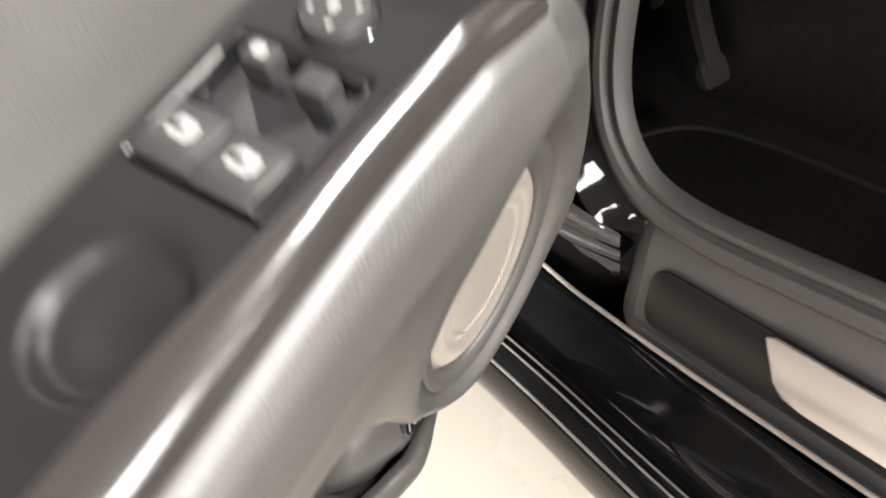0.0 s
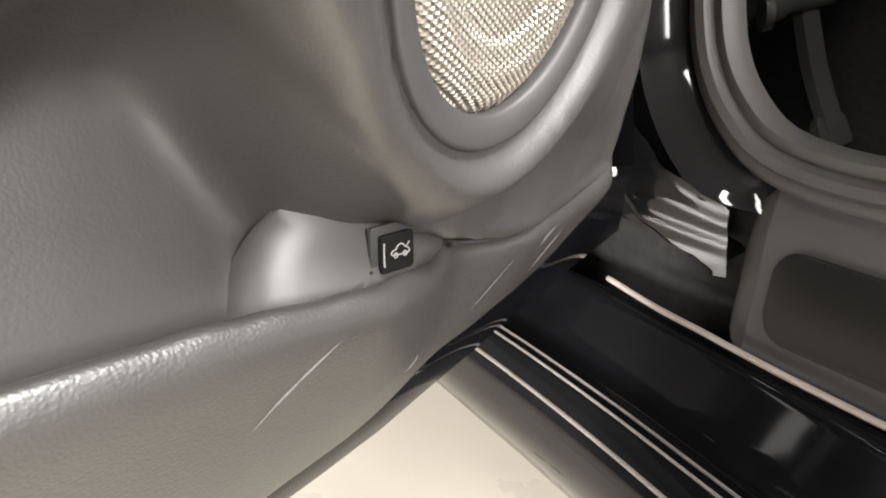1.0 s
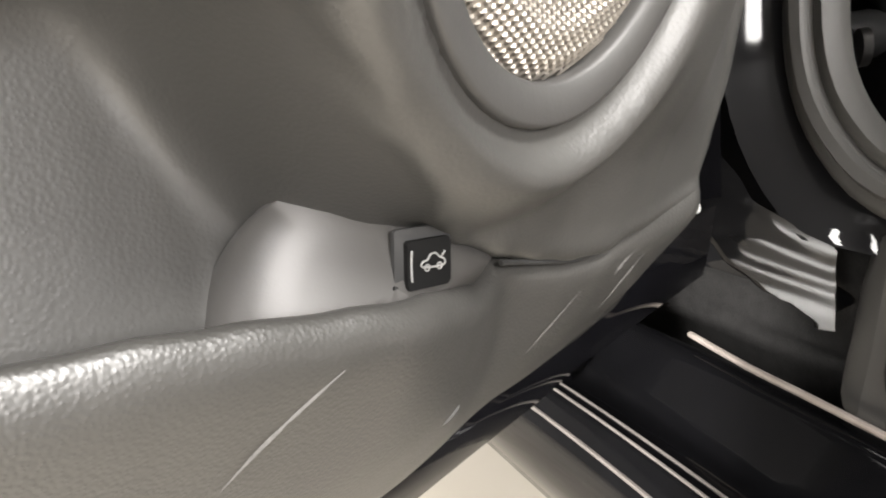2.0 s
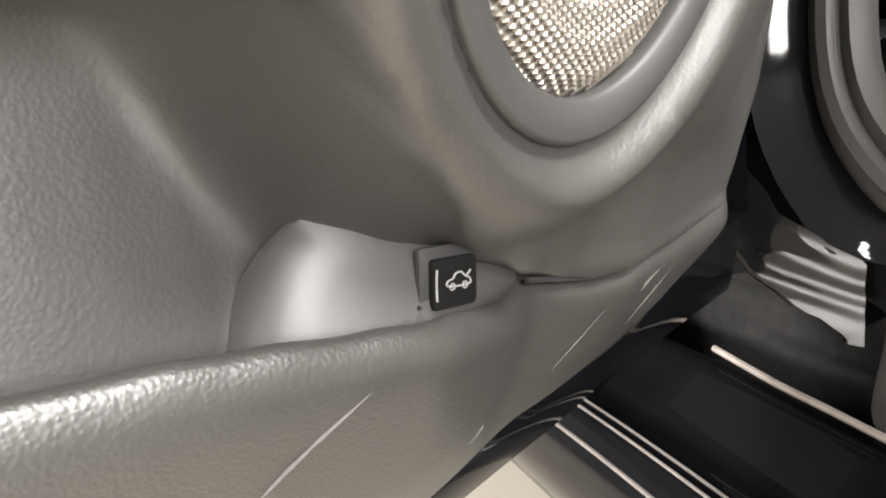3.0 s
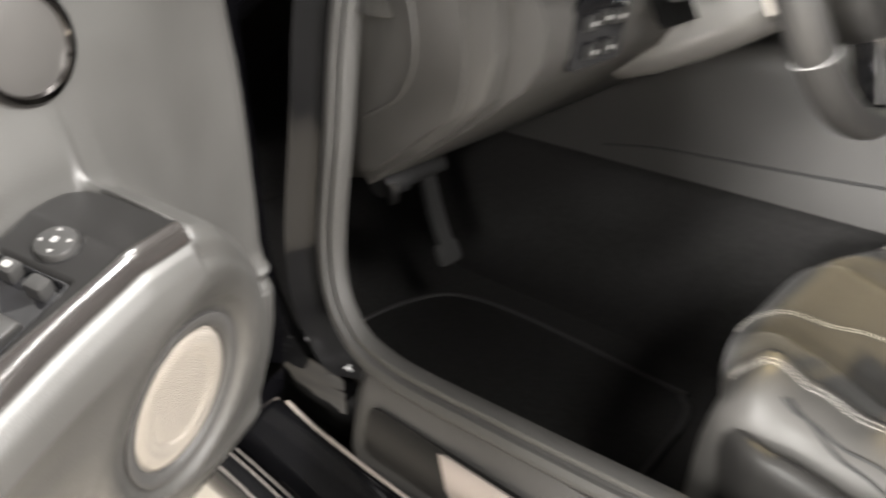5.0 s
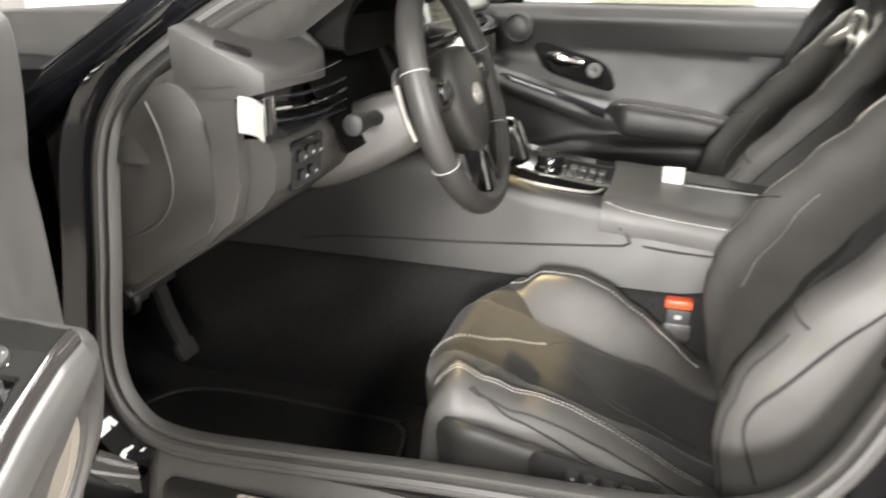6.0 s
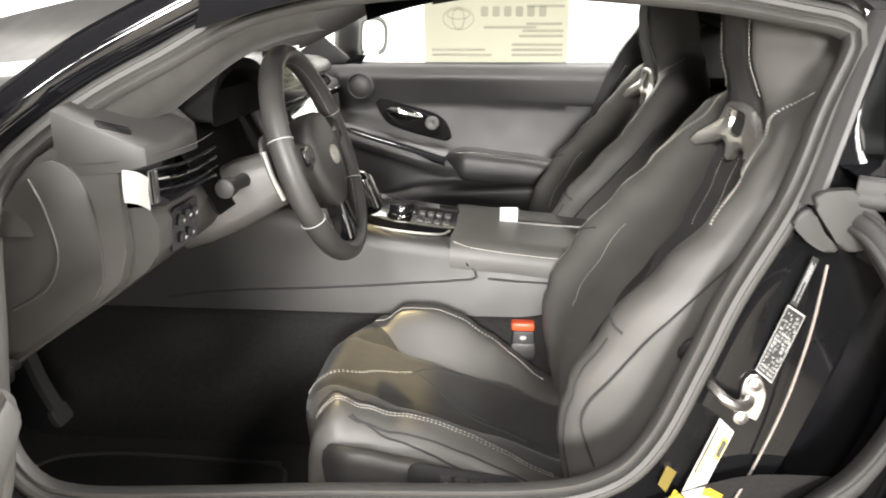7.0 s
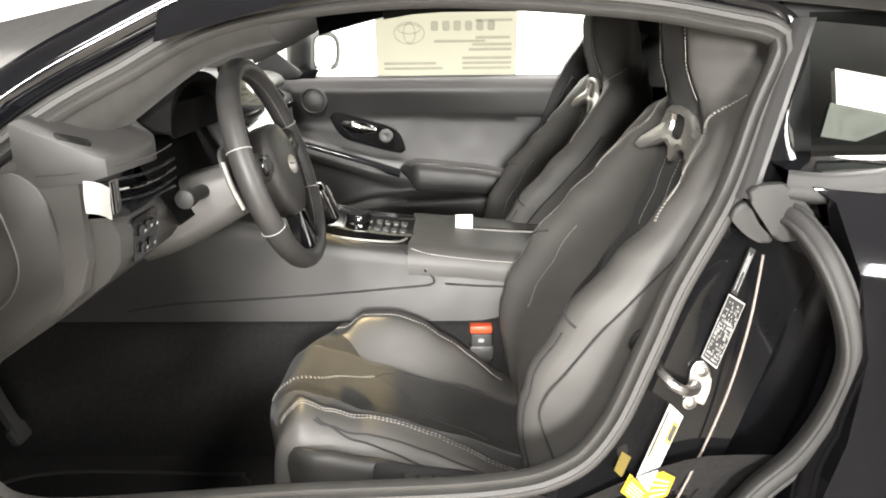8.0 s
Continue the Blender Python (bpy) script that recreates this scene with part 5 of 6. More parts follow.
lid = part("padded_lid", bm, LEATHER, console, "padded leather console lid", 50)
bm = bmesh.new()
stitches(bm, [(.722, CENTRE - .154, spl(CTOP, .722) + .001), (.76, CENTRE - .160, spl(CTOP, .76) - .006), (.85, CENTRE - .163, spl(CTOP, .85) - .010), (.95, CENTRE - .163, spl(CTOP, .95) - .010), (1.05, CENTRE - .163, .612)], (0, -1, 1), pitch=.0048, length=.0034)
tagged(part("stitching", bm, THREAD, lid), kind="stuff")
# selector plate, lever and dial
bm = bmesh.new()
rows = []
for i in range(14):
    x = .49 + .018 * i
    zt = spl(CTOP, x)
    rows.append([(x, CENTRE + y, zt + h) for y, h in ((-.118, .0), (-.112, .005), (-.06, .006), (0, .006), (.06, .006), (.112, .005), (.118, 0))])
strip(bm, rows)
plate = part("selector_plate", bm, PIANO, console, "glossy black selector plate")
lever = thing("gear_lever", (.52, .93, .68), "short glossy black gear lever with chrome edge", "gear lever")
bm = bmesh.new()
rows = [[(x + a, .93 + b, z) for a, b in rounded(w, d, min(w, d) * .3, 4)] for x, z, w, d in ((.535, .672, .05, .05), (.532, .69, .046, .048), (.52, .715, .044, .046), (.508, .738, .05, .048), (.503, .75, .046, .044), (.502, .754, .03, .03))]
strip(bm, rows, True, True)
part("grip", bm, PIANO, lever, "", 50)
bm = bmesh.new()
for y in (.905, .955):
    bm = bmesh.new()
    tube(bm, [(.553, y, .68), (.54, y, .715), (.528, y, .742)], .003)
    part("edge", bm, CHROME, lever)
dial = thing("rotary_dial", (.60, .928, .66), "black rotary dial with chrome ring", "dial")
for name, m, prof in (("base", CHROME, ((.031, .662), (.031, .667), (.028, .669))), ("cap", PIANO, ((.027, .668), (.0265, .684), (.0245, .687), (.0005, .687)))):
    bm = bmesh.new()
    strip(bm, [[(.60 + r * math.cos(t), .928 + r * math.sin(t), z) for t in [2 * math.pi * k / 28 for k in range(28)]] for r, z in prof], True)
    part(name, bm, m, dial, "", 35)
for i in range(8):
    bm = bmesh.new()
    x = .645 + .018 * (i % 4)
    slab(bm, rounded(.014, .026, .003), (x, .885 + .06 * (i // 4), spl(CTOP, x) + .0062), (1, 0, -.1), (0, 1, 0), .003, .0008)
    part("console_key", bm, SATIN, plate)
bm = bmesh.new()
path = [(.56, .80, .668), (.62, .792, .662), (.69, .80, .655), (.71, .83, .654)]
tube(bm, path, .0024, n=6)
part("plate_edge", bm, SILVER, plate)
card = thing("white_card", (.832, .945, .63), "small white card standing on the console lid", "card")
bm = bmesh.new()
box(bm, (.812, .9435, .640), (.850, .9465, .676))
part("sheet", bm, PAPER, card)
bm = bmesh.new()
for k in (0, 1):
    box(bm, (.818, .9425, .666 - .006 * k), (.836, .9434, .668 - .006 * k))
part("print_line", bm, GREY_MARK, card)
strip_ob = thing("chrome_strip", (.90, .95, .635), "chrome strip along the console lid", "trim")
bm = bmesh.new()
tube(bm, [(.80, .945, .641), (.86, .948, .640), (.95, .95, .634), (1.03, .95, .63)], .0055, n=8)
part("bar", bm, CHROME, strip_ob)

# ---- floor of the cabin ----
bm = bmesh.new()
rows = []
for i in range(60):
    x = -.55 + .03 * i
    up = .16 * ease(-.12, -.45, x) + .10 * ease(.85, 1.15, x)
    rows.append([(x, y, z + up) for y, z in ((.18, .44), (.20, .40), (.205, .30), (.23, .215), (.28, .20), (.45, .2), (.66, .2), (.72, .215), (.738, .28), (.7455, .488), (.76, .5), (1.10, .5), (1.1145, .488), (1.122, .28), (1.14, .215), (1.2, .2), (1.58, .2), (1.63, .215), (1.655, .3), (1.66, .44))])
strip(bm, rows)
setting("cabin_floor", bm, CARPET, "black carpeted footwell and tunnel", "car floor", 60)
bm = bmesh.new()
rows = [[(-.42 - .1 * (z - .36), y, z) for z in (.30, .5, .7, .9)] for y in (.18, .5, .93, 1.4, 1.68)]
strip(bm, rows)
setting("firewall", bm, CARPET, "dark carpeted firewall", "car body")
mat = thing("floor_mat", (.12, .46, .205), "black carpet floor mat with piped edge", "floor mat")
MO = [(-.22, -.17), (.22, -.185), (.265, -.16), (.28, -.11), (.27, .12), (.24, .175), (.2, .185), (-.22, .165)]
bm = bmesh.new()
slab(bm, outline(MO, .03), (.14, .465, .204), (1, 0, 0), (0, 1, 0), .01, .003)
part("carpet", bm, CARPET, mat)
bm = bmesh.new()
path = [Vector((.14 + a, .465 + b, .214)) for a, b in outline(MO, .015)]
sweep(bm, path, circle(.0045, 6), (0, 0, 1), True)
part("piping", bm, MAT_EDGE, mat)
pedals = thing("brake_pedal", (.014, .55, .36), "black pedal on a hanging arm", "pedal")
bm = bmesh.new()
path = smooth_path([(-.045, .49, .66), (-.015, .50, .56), (.010, .504, .46), (.030, .505, .41), (.036, .505, .395)], .02)
sweep(bm, path, [(.013, -.006), (.013, .006), (-.013, .006), (-.013, -.006)], (1, 0, 0))
part("arm", bm, DULL, pedals)
bm = bmesh.new()
slab(bm, rounded(.046, .034, .008), (.040, .505, .395), (0, -1, 0), (-.5, 0, 1), .010, .003)
part("pedal_pad", bm, DULL, pedals)
rest_ob = thing("foot_rest", (.0, .45, .5), "black lever bracket under the dashboard", "bracket")
bm = bmesh.new()
rows = [[(.005 + r * math.cos(t), y, .53 + .85 * r * math.sin(t)) for t in [2 * math.pi * k / 16 for k in range(16)]] for y, r in ((.398, .020), (.405, .024), (.44, .025), (.445, .019), (.52, .018))]
strip(bm, rows, True, True)
part("bracket", bm, DULL, rest_ob)
bm = bmesh.new()
rows = [[(.028 + .006 * math.cos(t), y, .522 + .016 * math.sin(t)) for t in [2 * math.pi * k / 12 for k in range(12)]] for y in (.398, .402, .41)]
strip(bm, rows, True, True)
part("cap", bm, STEEL, rest_ob)

# ---- passenger door ----
pdoor = thing("passenger_door", (.65, 1.74, .4), "closed passenger door with dark grey panel and armrest", "car door")
bm = bmesh.new()
rows = []
for i in range(56):
    x = .16 + .0185 * i
    a = ease(.55, .68, x)
    za = .735 - .30 * (x - .335) if x < .66 else .637 - .08 * (x - .66)
    lw = spl([(.16, .505), (.434, .524), (.57, .552), (.974, .570), (1.3, .57)], x)
    dip = .018 * math.exp(-((x - .62) / .25) ** 2)
    prof = [(1.74, .932), (1.722, .934), (1.704, .928), (1.692, .905), (1.688, .875 + .01), (1.696 + dip, .835 - .12 * (x - .4) * .3), (1.706 + dip, .79), (1.70, za + .035), (1.690 - .010 * a, za + .012), (1.664 + .012 * a, za - .002),
            (1.650 + .024 * a, za - .02), (1.66 + .020 * a, za - .045), (1.682, za - .06), (1.680, lw + .022), (1.664, lw + .006), (1.643, lw), (1.634, lw - .013), (1.636, .46), (1.655, .42)]
    rows.append([(x, q.x, q.y) for q in spline2(prof, 60)])
strip(bm, rows)
part("panel", bm, DIM_SKIN, pdoor, "dark grey soft door panel", 60)
bm = bmesh.new()
rows = []
for i in range(20):
    x = .30 + .018 * i
    za = .735 - .30 * (x - .335)
    k = ease(.30, .36, x)
    rows.append([(x, 1.672 + a * k, za - .004 + b * k) for a, b in ((.02, .012), (.0, .010), (-.012, .004), (-.016, -.006), (-.012, -.014))])
strip(bm, rows)
part("trim_strip", bm, PIANO, pdoor, "glossy black trim strip", 50)
bm = bmesh.new()
rows = []
for i in range(26):
    k = i / 25
    x = .640 + .44 * k ** 1.6
    top = spl([(.64, .650), (.66, .668), (.70, .677), (.857, .662), (1.022, .634), (1.1, .624)], x)
    low = spl([(.64, .648), (.66, .630), (.704, .589), (.80, .582), (1.1, .575)], x)
    out = 1.668 - .070 * ease(.63, .70, x)
    h = top - low
    rows.append([(x, y, z) for y, z in ((1.70, low), (1.66, low), (out + .012, low + h * .02), (out + .003, low + h * .12), (out, low + h * .4), (out + .001, low + h * .72), (out + .006, low + h * .92), (out + .014, top), (1.66, top + .001), (1.70, top + .002))])
strip(bm, rows, True, True)
part("armrest", bm, DIM_SKIN, pdoor, "padded dark grey armrest", 45)
bm = bmesh.new()
stitches(bm, [(.68, 1.6125, .6745), (.72, 1.6105, .676), (.80, 1.6105, .669), (.92, 1.6105, .652), (1.02, 1.6105, .6345)], (0, -1, 1), pitch=.005, length=.0030, r=.0006)
tagged(part("stitching", bm, THREAD, pdoor), kind="stuff")
bm = bmesh.new()
strip(bm, [[(.38 + r * math.cos(t), y, .863 + r * math.sin(t)) for t in [2 * math.pi * k / 32 for k in range(32)]] for r, y in ((.043, 1.70), (.042, 1.682), (.036, 1.680), (.033, 1.688))], True)
tweeter = part("tweeter_ring", bm, DULL, pdoor, "black tweeter ring", 40)
bm = bmesh.new()
strip(bm, [[(.38 + r * math.cos(t), y, .863 + r * math.sin(t)) for t in [2 * math.pi * k / 32 for k in range(32)]] for r, y in ((.033, 1.687), (.025, 1.683), (.012, 1.681), (.0005, 1.6805))], True)
part("mesh", bm, HARD, tweeter)
bm = bmesh.new()
HB = [(.426, .812), (.438, .824), (.470, .820), (.540, .800), (.606, .781), (.640, .758), (.655, .728), (.660, .706), (.648, .697), (.610, .703), (.530, .725), (.462, .752)]
slab(bm, outline(HB, .01), (0, 1.706, 0), (1, 0, 0), (0, 0, 1), .014, .005)
bezel = part("handle_bezel", bm, MATTE_BLACK, pdoor, "glossy black handle bezel")
bm = bmesh.new()
ring = outline([(.462, .792), (.480, .802), (.520, .796), (.598, .772), (.618, .752), (.626, .730), (.616, .717), (.560, .727), (.505, .743), (.475, .765)], .008)
sweep(bm, [Vector((a, 1.691, b)) for a, b in ring], circle(.003, 6), (0, -1, 0), True)
part("bezel_edge", bm, PIANO, bezel)
bm = bmesh.new()
rows = [[(x, 1.688 - .012 * math.sin(math.pi * k) + .004 * math.cos(t) , .788 - .18 * (x - .47) + .5 * h * math.sin(t)) for t in [2 * math.pi * q / 10 for q in range(10)]] for x, h, k in ((.462, .012, .1), (.475, .03, .3), (.50, .036, .6), (.53, .034, .8), (.555, .026, .9), (.572, .012, .95))]
strip(bm, rows, True, True)
part("handle", bm, CHROME, bezel, "chrome inner handle", 60)
bm = bmesh.new()
strip(bm, [[(.60 + r * math.cos(t), y, .752 + r * math.sin(t)) for t in [2 * math.pi * k / 20 for k in range(20)]] for r, y in ((.022, 1.692), (.021, 1.686), (.016, 1.685), (.0005, 1.688))], True)
part("lock_button", bm, SATIN, bezel)
# window, its paper and frame
bm = bmesh.new()
rows = [[(x, 1.722 - .42 * h * h - .10 * h, .925 + h) for h in (0, .06, .12, .18, .24)] for x in (.25, .5, .75, 1.0, 1.26)]
strip(bm, rows)
pane = part("pane", bm, GLASS, pdoor, "clear side glass", 60)
pane.visible_shadow = False
paper = thing("window_sticker", (.79, 1.70, .92), "pale printed price sheet on the passenger window", "price sheet")


def on_glass(x, h, d=.0):
    return Vector((x, 1.722 - .42 * h * h - .10 * h - d, .925 + h))


bm = bmesh.new()
strip(bm, [[on_glass(.577 + .4285 * i / 6, .245 * k / 6, .004) for k in range(7)] for i in range(7)])
PALE = material("translucent_sheet", (0.50, 0.50, 0.43), 0.6, vary=0.03, vary_size=0.1)
PALE.node_tree.nodes["Principled BSDF"].inputs["Transmission Weight"].default_value = 0.0
nt = PALE.node_tree
tl = nt.nodes.new("ShaderNodeBsdfTranslucent")
tl.inputs[0].default_value = (0.42, 0.41, 0.33, 1)
mx = nt.nodes.new("ShaderNodeMixShader")
mx.inputs[0].default_value = 0.5
nt.links.new(nt.nodes["Principled BSDF"].outputs[0], mx.inputs[1])
nt.links.new(tl.outputs[0], mx.inputs[2])
nt.links.new(mx.outputs[0], nt.nodes["Material Output"].inputs[0])
part("sheet", bm, PALE, paper)
INK = bpy.data.materials.new("faded_ink")
INK.use_nodes = True
nt = INK.node_tree
clear = nt.nodes.new("ShaderNodeBsdfTransparent")
mx = nt.nodes.new("ShaderNodeMixShader")
mx.inputs[0].default_value = 0.16
nt.nodes["Principled BSDF"].inputs["Base Color"].default_value = (0.12, 0.12, 0.11, 1)
nt.nodes["Principled BSDF"].inputs["Roughness"].default_value = 0.7
nt.links.new(clear.outputs[0], mx.inputs[1])
nt.links.new(nt.nodes["Principled BSDF"].outputs[0], mx.inputs[2])
nt.links.new(mx.outputs[0], nt.nodes["Material Output"].inputs[0])
bm = bmesh.new()
for rx, rz in ((.046, .032), (.018, .030), (.034, .014)):
    zc = .135 if rx != .034 else .147
    sweep(bm, [on_glass(.68 + rx * math.cos(t), zc + rz * math.sin(t), .0055) for t in [2 * math.pi * k / 28 for k in range(28)]], circle(.0022, 5), (0, -1, 0), True)
part("round_mark", bm, INK, paper)
bm = bmesh.new()
for i in range(6):
    x = .757 + .034 * i
    slab(bm, rounded(.022, .030, .006), on_glass(x, .155, .0055), (1, 0, 0), (0, -.2, 1), .0005)
for xa, xb, h in ((.755, .91, .110), (.88, .99, .205), (.88, .99, .170), (.88, .985, .12), (.87, .99, .10), (.86, .99, .085), (.84, .99, .06), (.84, .99, .045), (.84, .99, .03), (.60, .78, .03), (.60, .76, .045)):
    slab(bm, [(xa - .8, -.004), (xb - .8, -.004), (xb - .8, .004), (xa - .8, .004)], on_glass(.8, h, .0055), (1, 0, 0), (0, -.2, 1), .0005)
part("print_bar", bm, INK, paper)

# ---- roof, far pillars, windscreen and rear ----
bm = bmesh.new()
rows = []
for i in range(12):
    x = .62 + .08 * i
    zt = 1.175 - .25 * max(0, .75 - x) ** 1.3 - .12 * max(0, x - 1.0) ** 1.4
    rows.append([(x, y, zt + d) for y, d in ((.36, -.06), (.375, -.035), (.42, -.012), (.6, .0), (.93, .005), (1.26, .0), (1.44, -.012), (1.485, -.035), (1.50, -.06))])
strip(bm, rows)
setting("headliner", bm, SUEDE, "black cloth headliner", "car roof", 60)
bm = bmesh.new()
rows = []
for i in range(22):
    x = .43 + .059 * i
    zt = 1.245 - .30 * max(0, .80 - x) ** 1.35 - .14 * max(0, x - 1.0) ** 1.6
    rows.append([(x, y, zt + d) for y, d in ((.30, -.11), (.33, -.07), (.38, -.035), (.5, -.01), (.93, .0), (1.36, -.01), (1.48, -.035), (1.53, -.07), (1.56, -.11))])
strip(bm, rows)
setting("roof", bm, PAINT, "glossy black car roof", "car roof", 60)


def pillar(name, pts, prof, mat, label, side=(0, -1, 0)):
    bm = bmesh.new()
    sweep(bm, smooth_path(pts, .03), prof, side)
    return setting(name, bm, mat, label, "car pillar", 50)


pillar("pillar_far_front", [(-.15, 1.68, .93), (.10, 1.66, .985), (.30, 1.62, 1.065), (.48, 1.58, 1.15), (.64, 1.55, 1.195), (.82, 1.54, 1.20), (1.05, 1.545, 1.175), (1.28, 1.56, 1.13), (1.45, 1.59, 1.07)],
       [(-.045, -.02), (-.05, .02), (-.03, .04), (.02, .045), (.045, .025), (.045, -.02)], HARD, "dark grey trim of the far windscreen pillar and roof rail")
pillar("pillar_far_rear", [(1.02, 1.66, .42), (1.07, 1.68, .70), (1.14, 1.675, .92), (1.20, 1.62, 1.03), (1.26, 1.56, 1.12)], [(-.13, -.02), (-.13, .0), (-.10, .035), (-.02, .035), (.01, .015), (.01, -.02)], DULL, "dark trim of the far rear pillar")
bm = bmesh.new()
tube(bm, [(1.165, 1.60, .93), (1.13, 1.615, .86), (1.10, 1.62, .76), (1.05, 1.61, .60)], .005)
tagged(part("belt_edge", bm, DULL), "black seat belt beside the far pillar", "seat belt")
# rear bulkhead and shelf
bm = bmesh.new()
strip(bm, [[(1.28 + .10 * k, y, .25 + .62 * k) for k in (0, .4, .8, 1)] + [(1.75, y, .90), (1.80, y, 1.0)] for y in (.30, .6, .93, 1.26, 1.6)])
setting("rear_bulkhead", bm, CARPET, "dark carpeted bulkhead behind the seats", "car body", 30)
bm = bmesh.new()
strip(bm, [[(1.2, y, .40), (1.33, y, .5), (1.34, y, .88), (1.85, y, .92), (1.86, y, 1.06)] for y in (1.62, 1.72)])
strip(bm, [[(1.20, y, .40), (1.33, y, .5), (1.36, y, .82), (1.85, y, .86), (1.86, y, 1.0)] for y in (.245, .29)])
setting("rear_side_trim", bm, DULL, "dark trim beside the luggage space", "car body", 30)
bm = bmesh.new()
strip(bm, [[(1.55 + .05 * j, y, 1.16 - .05 * j) for j in range(8)] for y in (.36, .93, 1.5)])
setting("rear_hatch", bm, DULL, "dark inner face of the tailgate", "car body")
bm = bmesh.new()
slab(bm, [(1.285, .90), (1.285, .945), (1.272, .99), (1.250, 1.015), (1.235, 1.17), (1.95, 1.13), (1.95, .80), (1.3, .80)], (0, 1.62, 0), (1, 0, 0), (0, 0, 1), .03)
setting("far_quarter_trim", bm, DULL, "dark trim of the far rear quarter", "car body", 30)
bm = bmesh.new()
slab(bm, [(1.28, .84), (1.26, 1.16), (1.95, 1.12), (1.95, .84)], (0, .44, 0), (1, 0, 0), (0, 0, 1), .02)
setting("near_quarter_trim", bm, DULL, "dark inner trim beside the quarter window", "car body", 30)
# windscreen
bm = bmesh.new()
strip(bm, [[(-.15 + .68 * k, CENTRE + y * (1 - .14 * k), .985 + .165 * k + .03 * k * (1 - k)) for k in (0, .25, .5, .75, 1)] for y in (-.66, -.4, 0, .4, .66)])
ws = setting("windscreen", bm, GLASS, "clear windscreen", "windscreen", 60)
ws.visible_shadow = False
# far door mirror, seen through the glass
mir = thing("door_mirror", (.36, 1.95, .96), "black door mirror outside the passenger window", "car mirror")
bm = bmesh.new()
OUT = [(.322, .945), (.322, 1.0), (.330, 1.055), (.36, 1.069), (.415, 1.067), (.444, 1.045), (.450, 1.01), (.443, .962), (.42, .940), (.36, .936)]
mo = outline(OUT, .008)
strip(bm, [[(.383 + .31 * (x - .385) * 1.75 * (1 - k) - .95 * d, 1.965 + .95 * (x - .385) * 1.75 * (1 - k) + .31 * d, z + (1.005 - z) * k) for x, z in mo] for d, k in ((.006, .22), (.0, .20), (.001, .03), (.006, .0), (.03, .0), (.08, .18), (.12, .5), (.13, .9))], True)
part("housing", bm, DULL, mir, "", 50)
bm = bmesh.new()
slab(bm, [((x - .385) * 1.75 * .70, 1.005 + (z - 1.005) * .74) for x, z in mo], (.379, 1.966, 0), (.31, .95, 0), (0, 0, 1), .003)
part("glass", bm, CHROME, mir, "mirror glass")
bm = bmesh.new()
slab(bm, [(.25, .905), (.31, .955), (.40, .955), (.37, .905)], (0, 1.98, 0), (1, 0, 0), (0, 0, 1), .275)
part("foot", bm, PAINT, mir)
bm = bmesh.new()
slab(bm, [(.14, .92), (.335, .93), (.35, .945), (.27, 1.01), (.2, .97)], (0, 1.71, 0), (1, 0, 0), (0, 0, 1), .01, .003)
setting("far_corner_trim", bm, DULL, "dark corner trim by the far mirror", "trim")

# ---- rear door post, striker and stickers ----
striker = thing("door_striker", (1.117, .222, .61), "bare steel door striker bolted to the post", "door striker")
bm = bmesh.new()
slab(bm, outline([(1.098, .585), (1.122, .580), (1.136, .605), (1.138, .635), (1.126, .655), (1.112, .648), (1.108, .62)], .006), (0, .222, 0), (1, 0, 0), (0, 0, 1), .006, .002)
part("plate", bm, STEEL, striker)
bm = bmesh.new()
tube(bm, [(1.122, .222, .62), (1.112, .20, .622), (1.095, .186, .628), (1.078, .186, .638), (1.068, .20, .648), (1.066, .225, .652)], .0068)
part("loop", bm, STEEL, striker)
for x, z in ((1.124, .642), (1.112, .596)):
    bm = bmesh.new()
    strip(bm, [[(x + r * math.cos(t), y, z + r * math.sin(t)) for t in [2 * math.pi * k / 18 for k in range(18)]] for r, y in ((.0095, .217), (.009, .213), (.0055, .212), (.0045, .2145), (.0005, .2145))], True)
    part("bolt", bm, STEEL, striker, "", 35)
bm = bmesh.new()
box(bm, (1.060, .215, .588), (1.082, .235, .604), .003)
box(bm, (1.048, .212, .566), (1.066, .230, .582), .003)
tagged(part("rubber_stop", bm, DULL), "black rubber stops on the door post", "rubber stop")


def label(name, corners, mat, text, cat, y0, lean):
    """A flat sticker on the post from its lower-left corner, long side up the post."""
    ob = thing(name, (corners[0][0], y0, corners[0][1]), text, cat)
    bm = bmesh.new()
    f = [bm.verts.new((x, y0 + lean * (z - corners[0][1]), z)) for x, z in corners]
    bm.faces.new(f)
    bmesh.ops.solidify(bm, geom=bm.faces, thickness=.0006)
    part("sheet", bm, mat, ob)

    def at(a, b, d=.0012):
        p0, p1, p2, p3 = [Vector((x, 0, z)) for x, z in corners]
        p = (p0 * (1 - a) + p1 * a) * (1 - b) + (p3 * (1 - a) + p2 * a) * b
        return Vector((p.x, y0 + lean * (p.z - corners[0][1]) - d, p.z))

    return ob, at


def bars(ob, at, spans, mat, name="print_bar"):
    bm = bmesh.new()
    for a0, a1, b0, b1 in spans:
        bm.faces.new([bm.verts.new(at(a, b)) for a, b in ((a0, b0), (a1, b0), (a1, b1), (a0, b1))])
    part(name, bm, mat, ob, "", 30, False)


random.seed(7)
info, at = label("tyre_label", [(1.040, .508), (1.056, .487), (1.099, .588), (1.081, .605)], PAPER, "white and yellow tyre label on the door post", "label", .181, .16)
bars(info, at, [(.08, .16, .30 + .0 * i, .92) for i in range(1)], DULL)
bars(info, at, [(.24 + .09 * (i % 6), .30 + .09 * (i % 6), .12 + .1 * (i // 6), .18 + .1 * (i // 6) + .03 * random.random()) for i in range(30)], GREY_MARK)
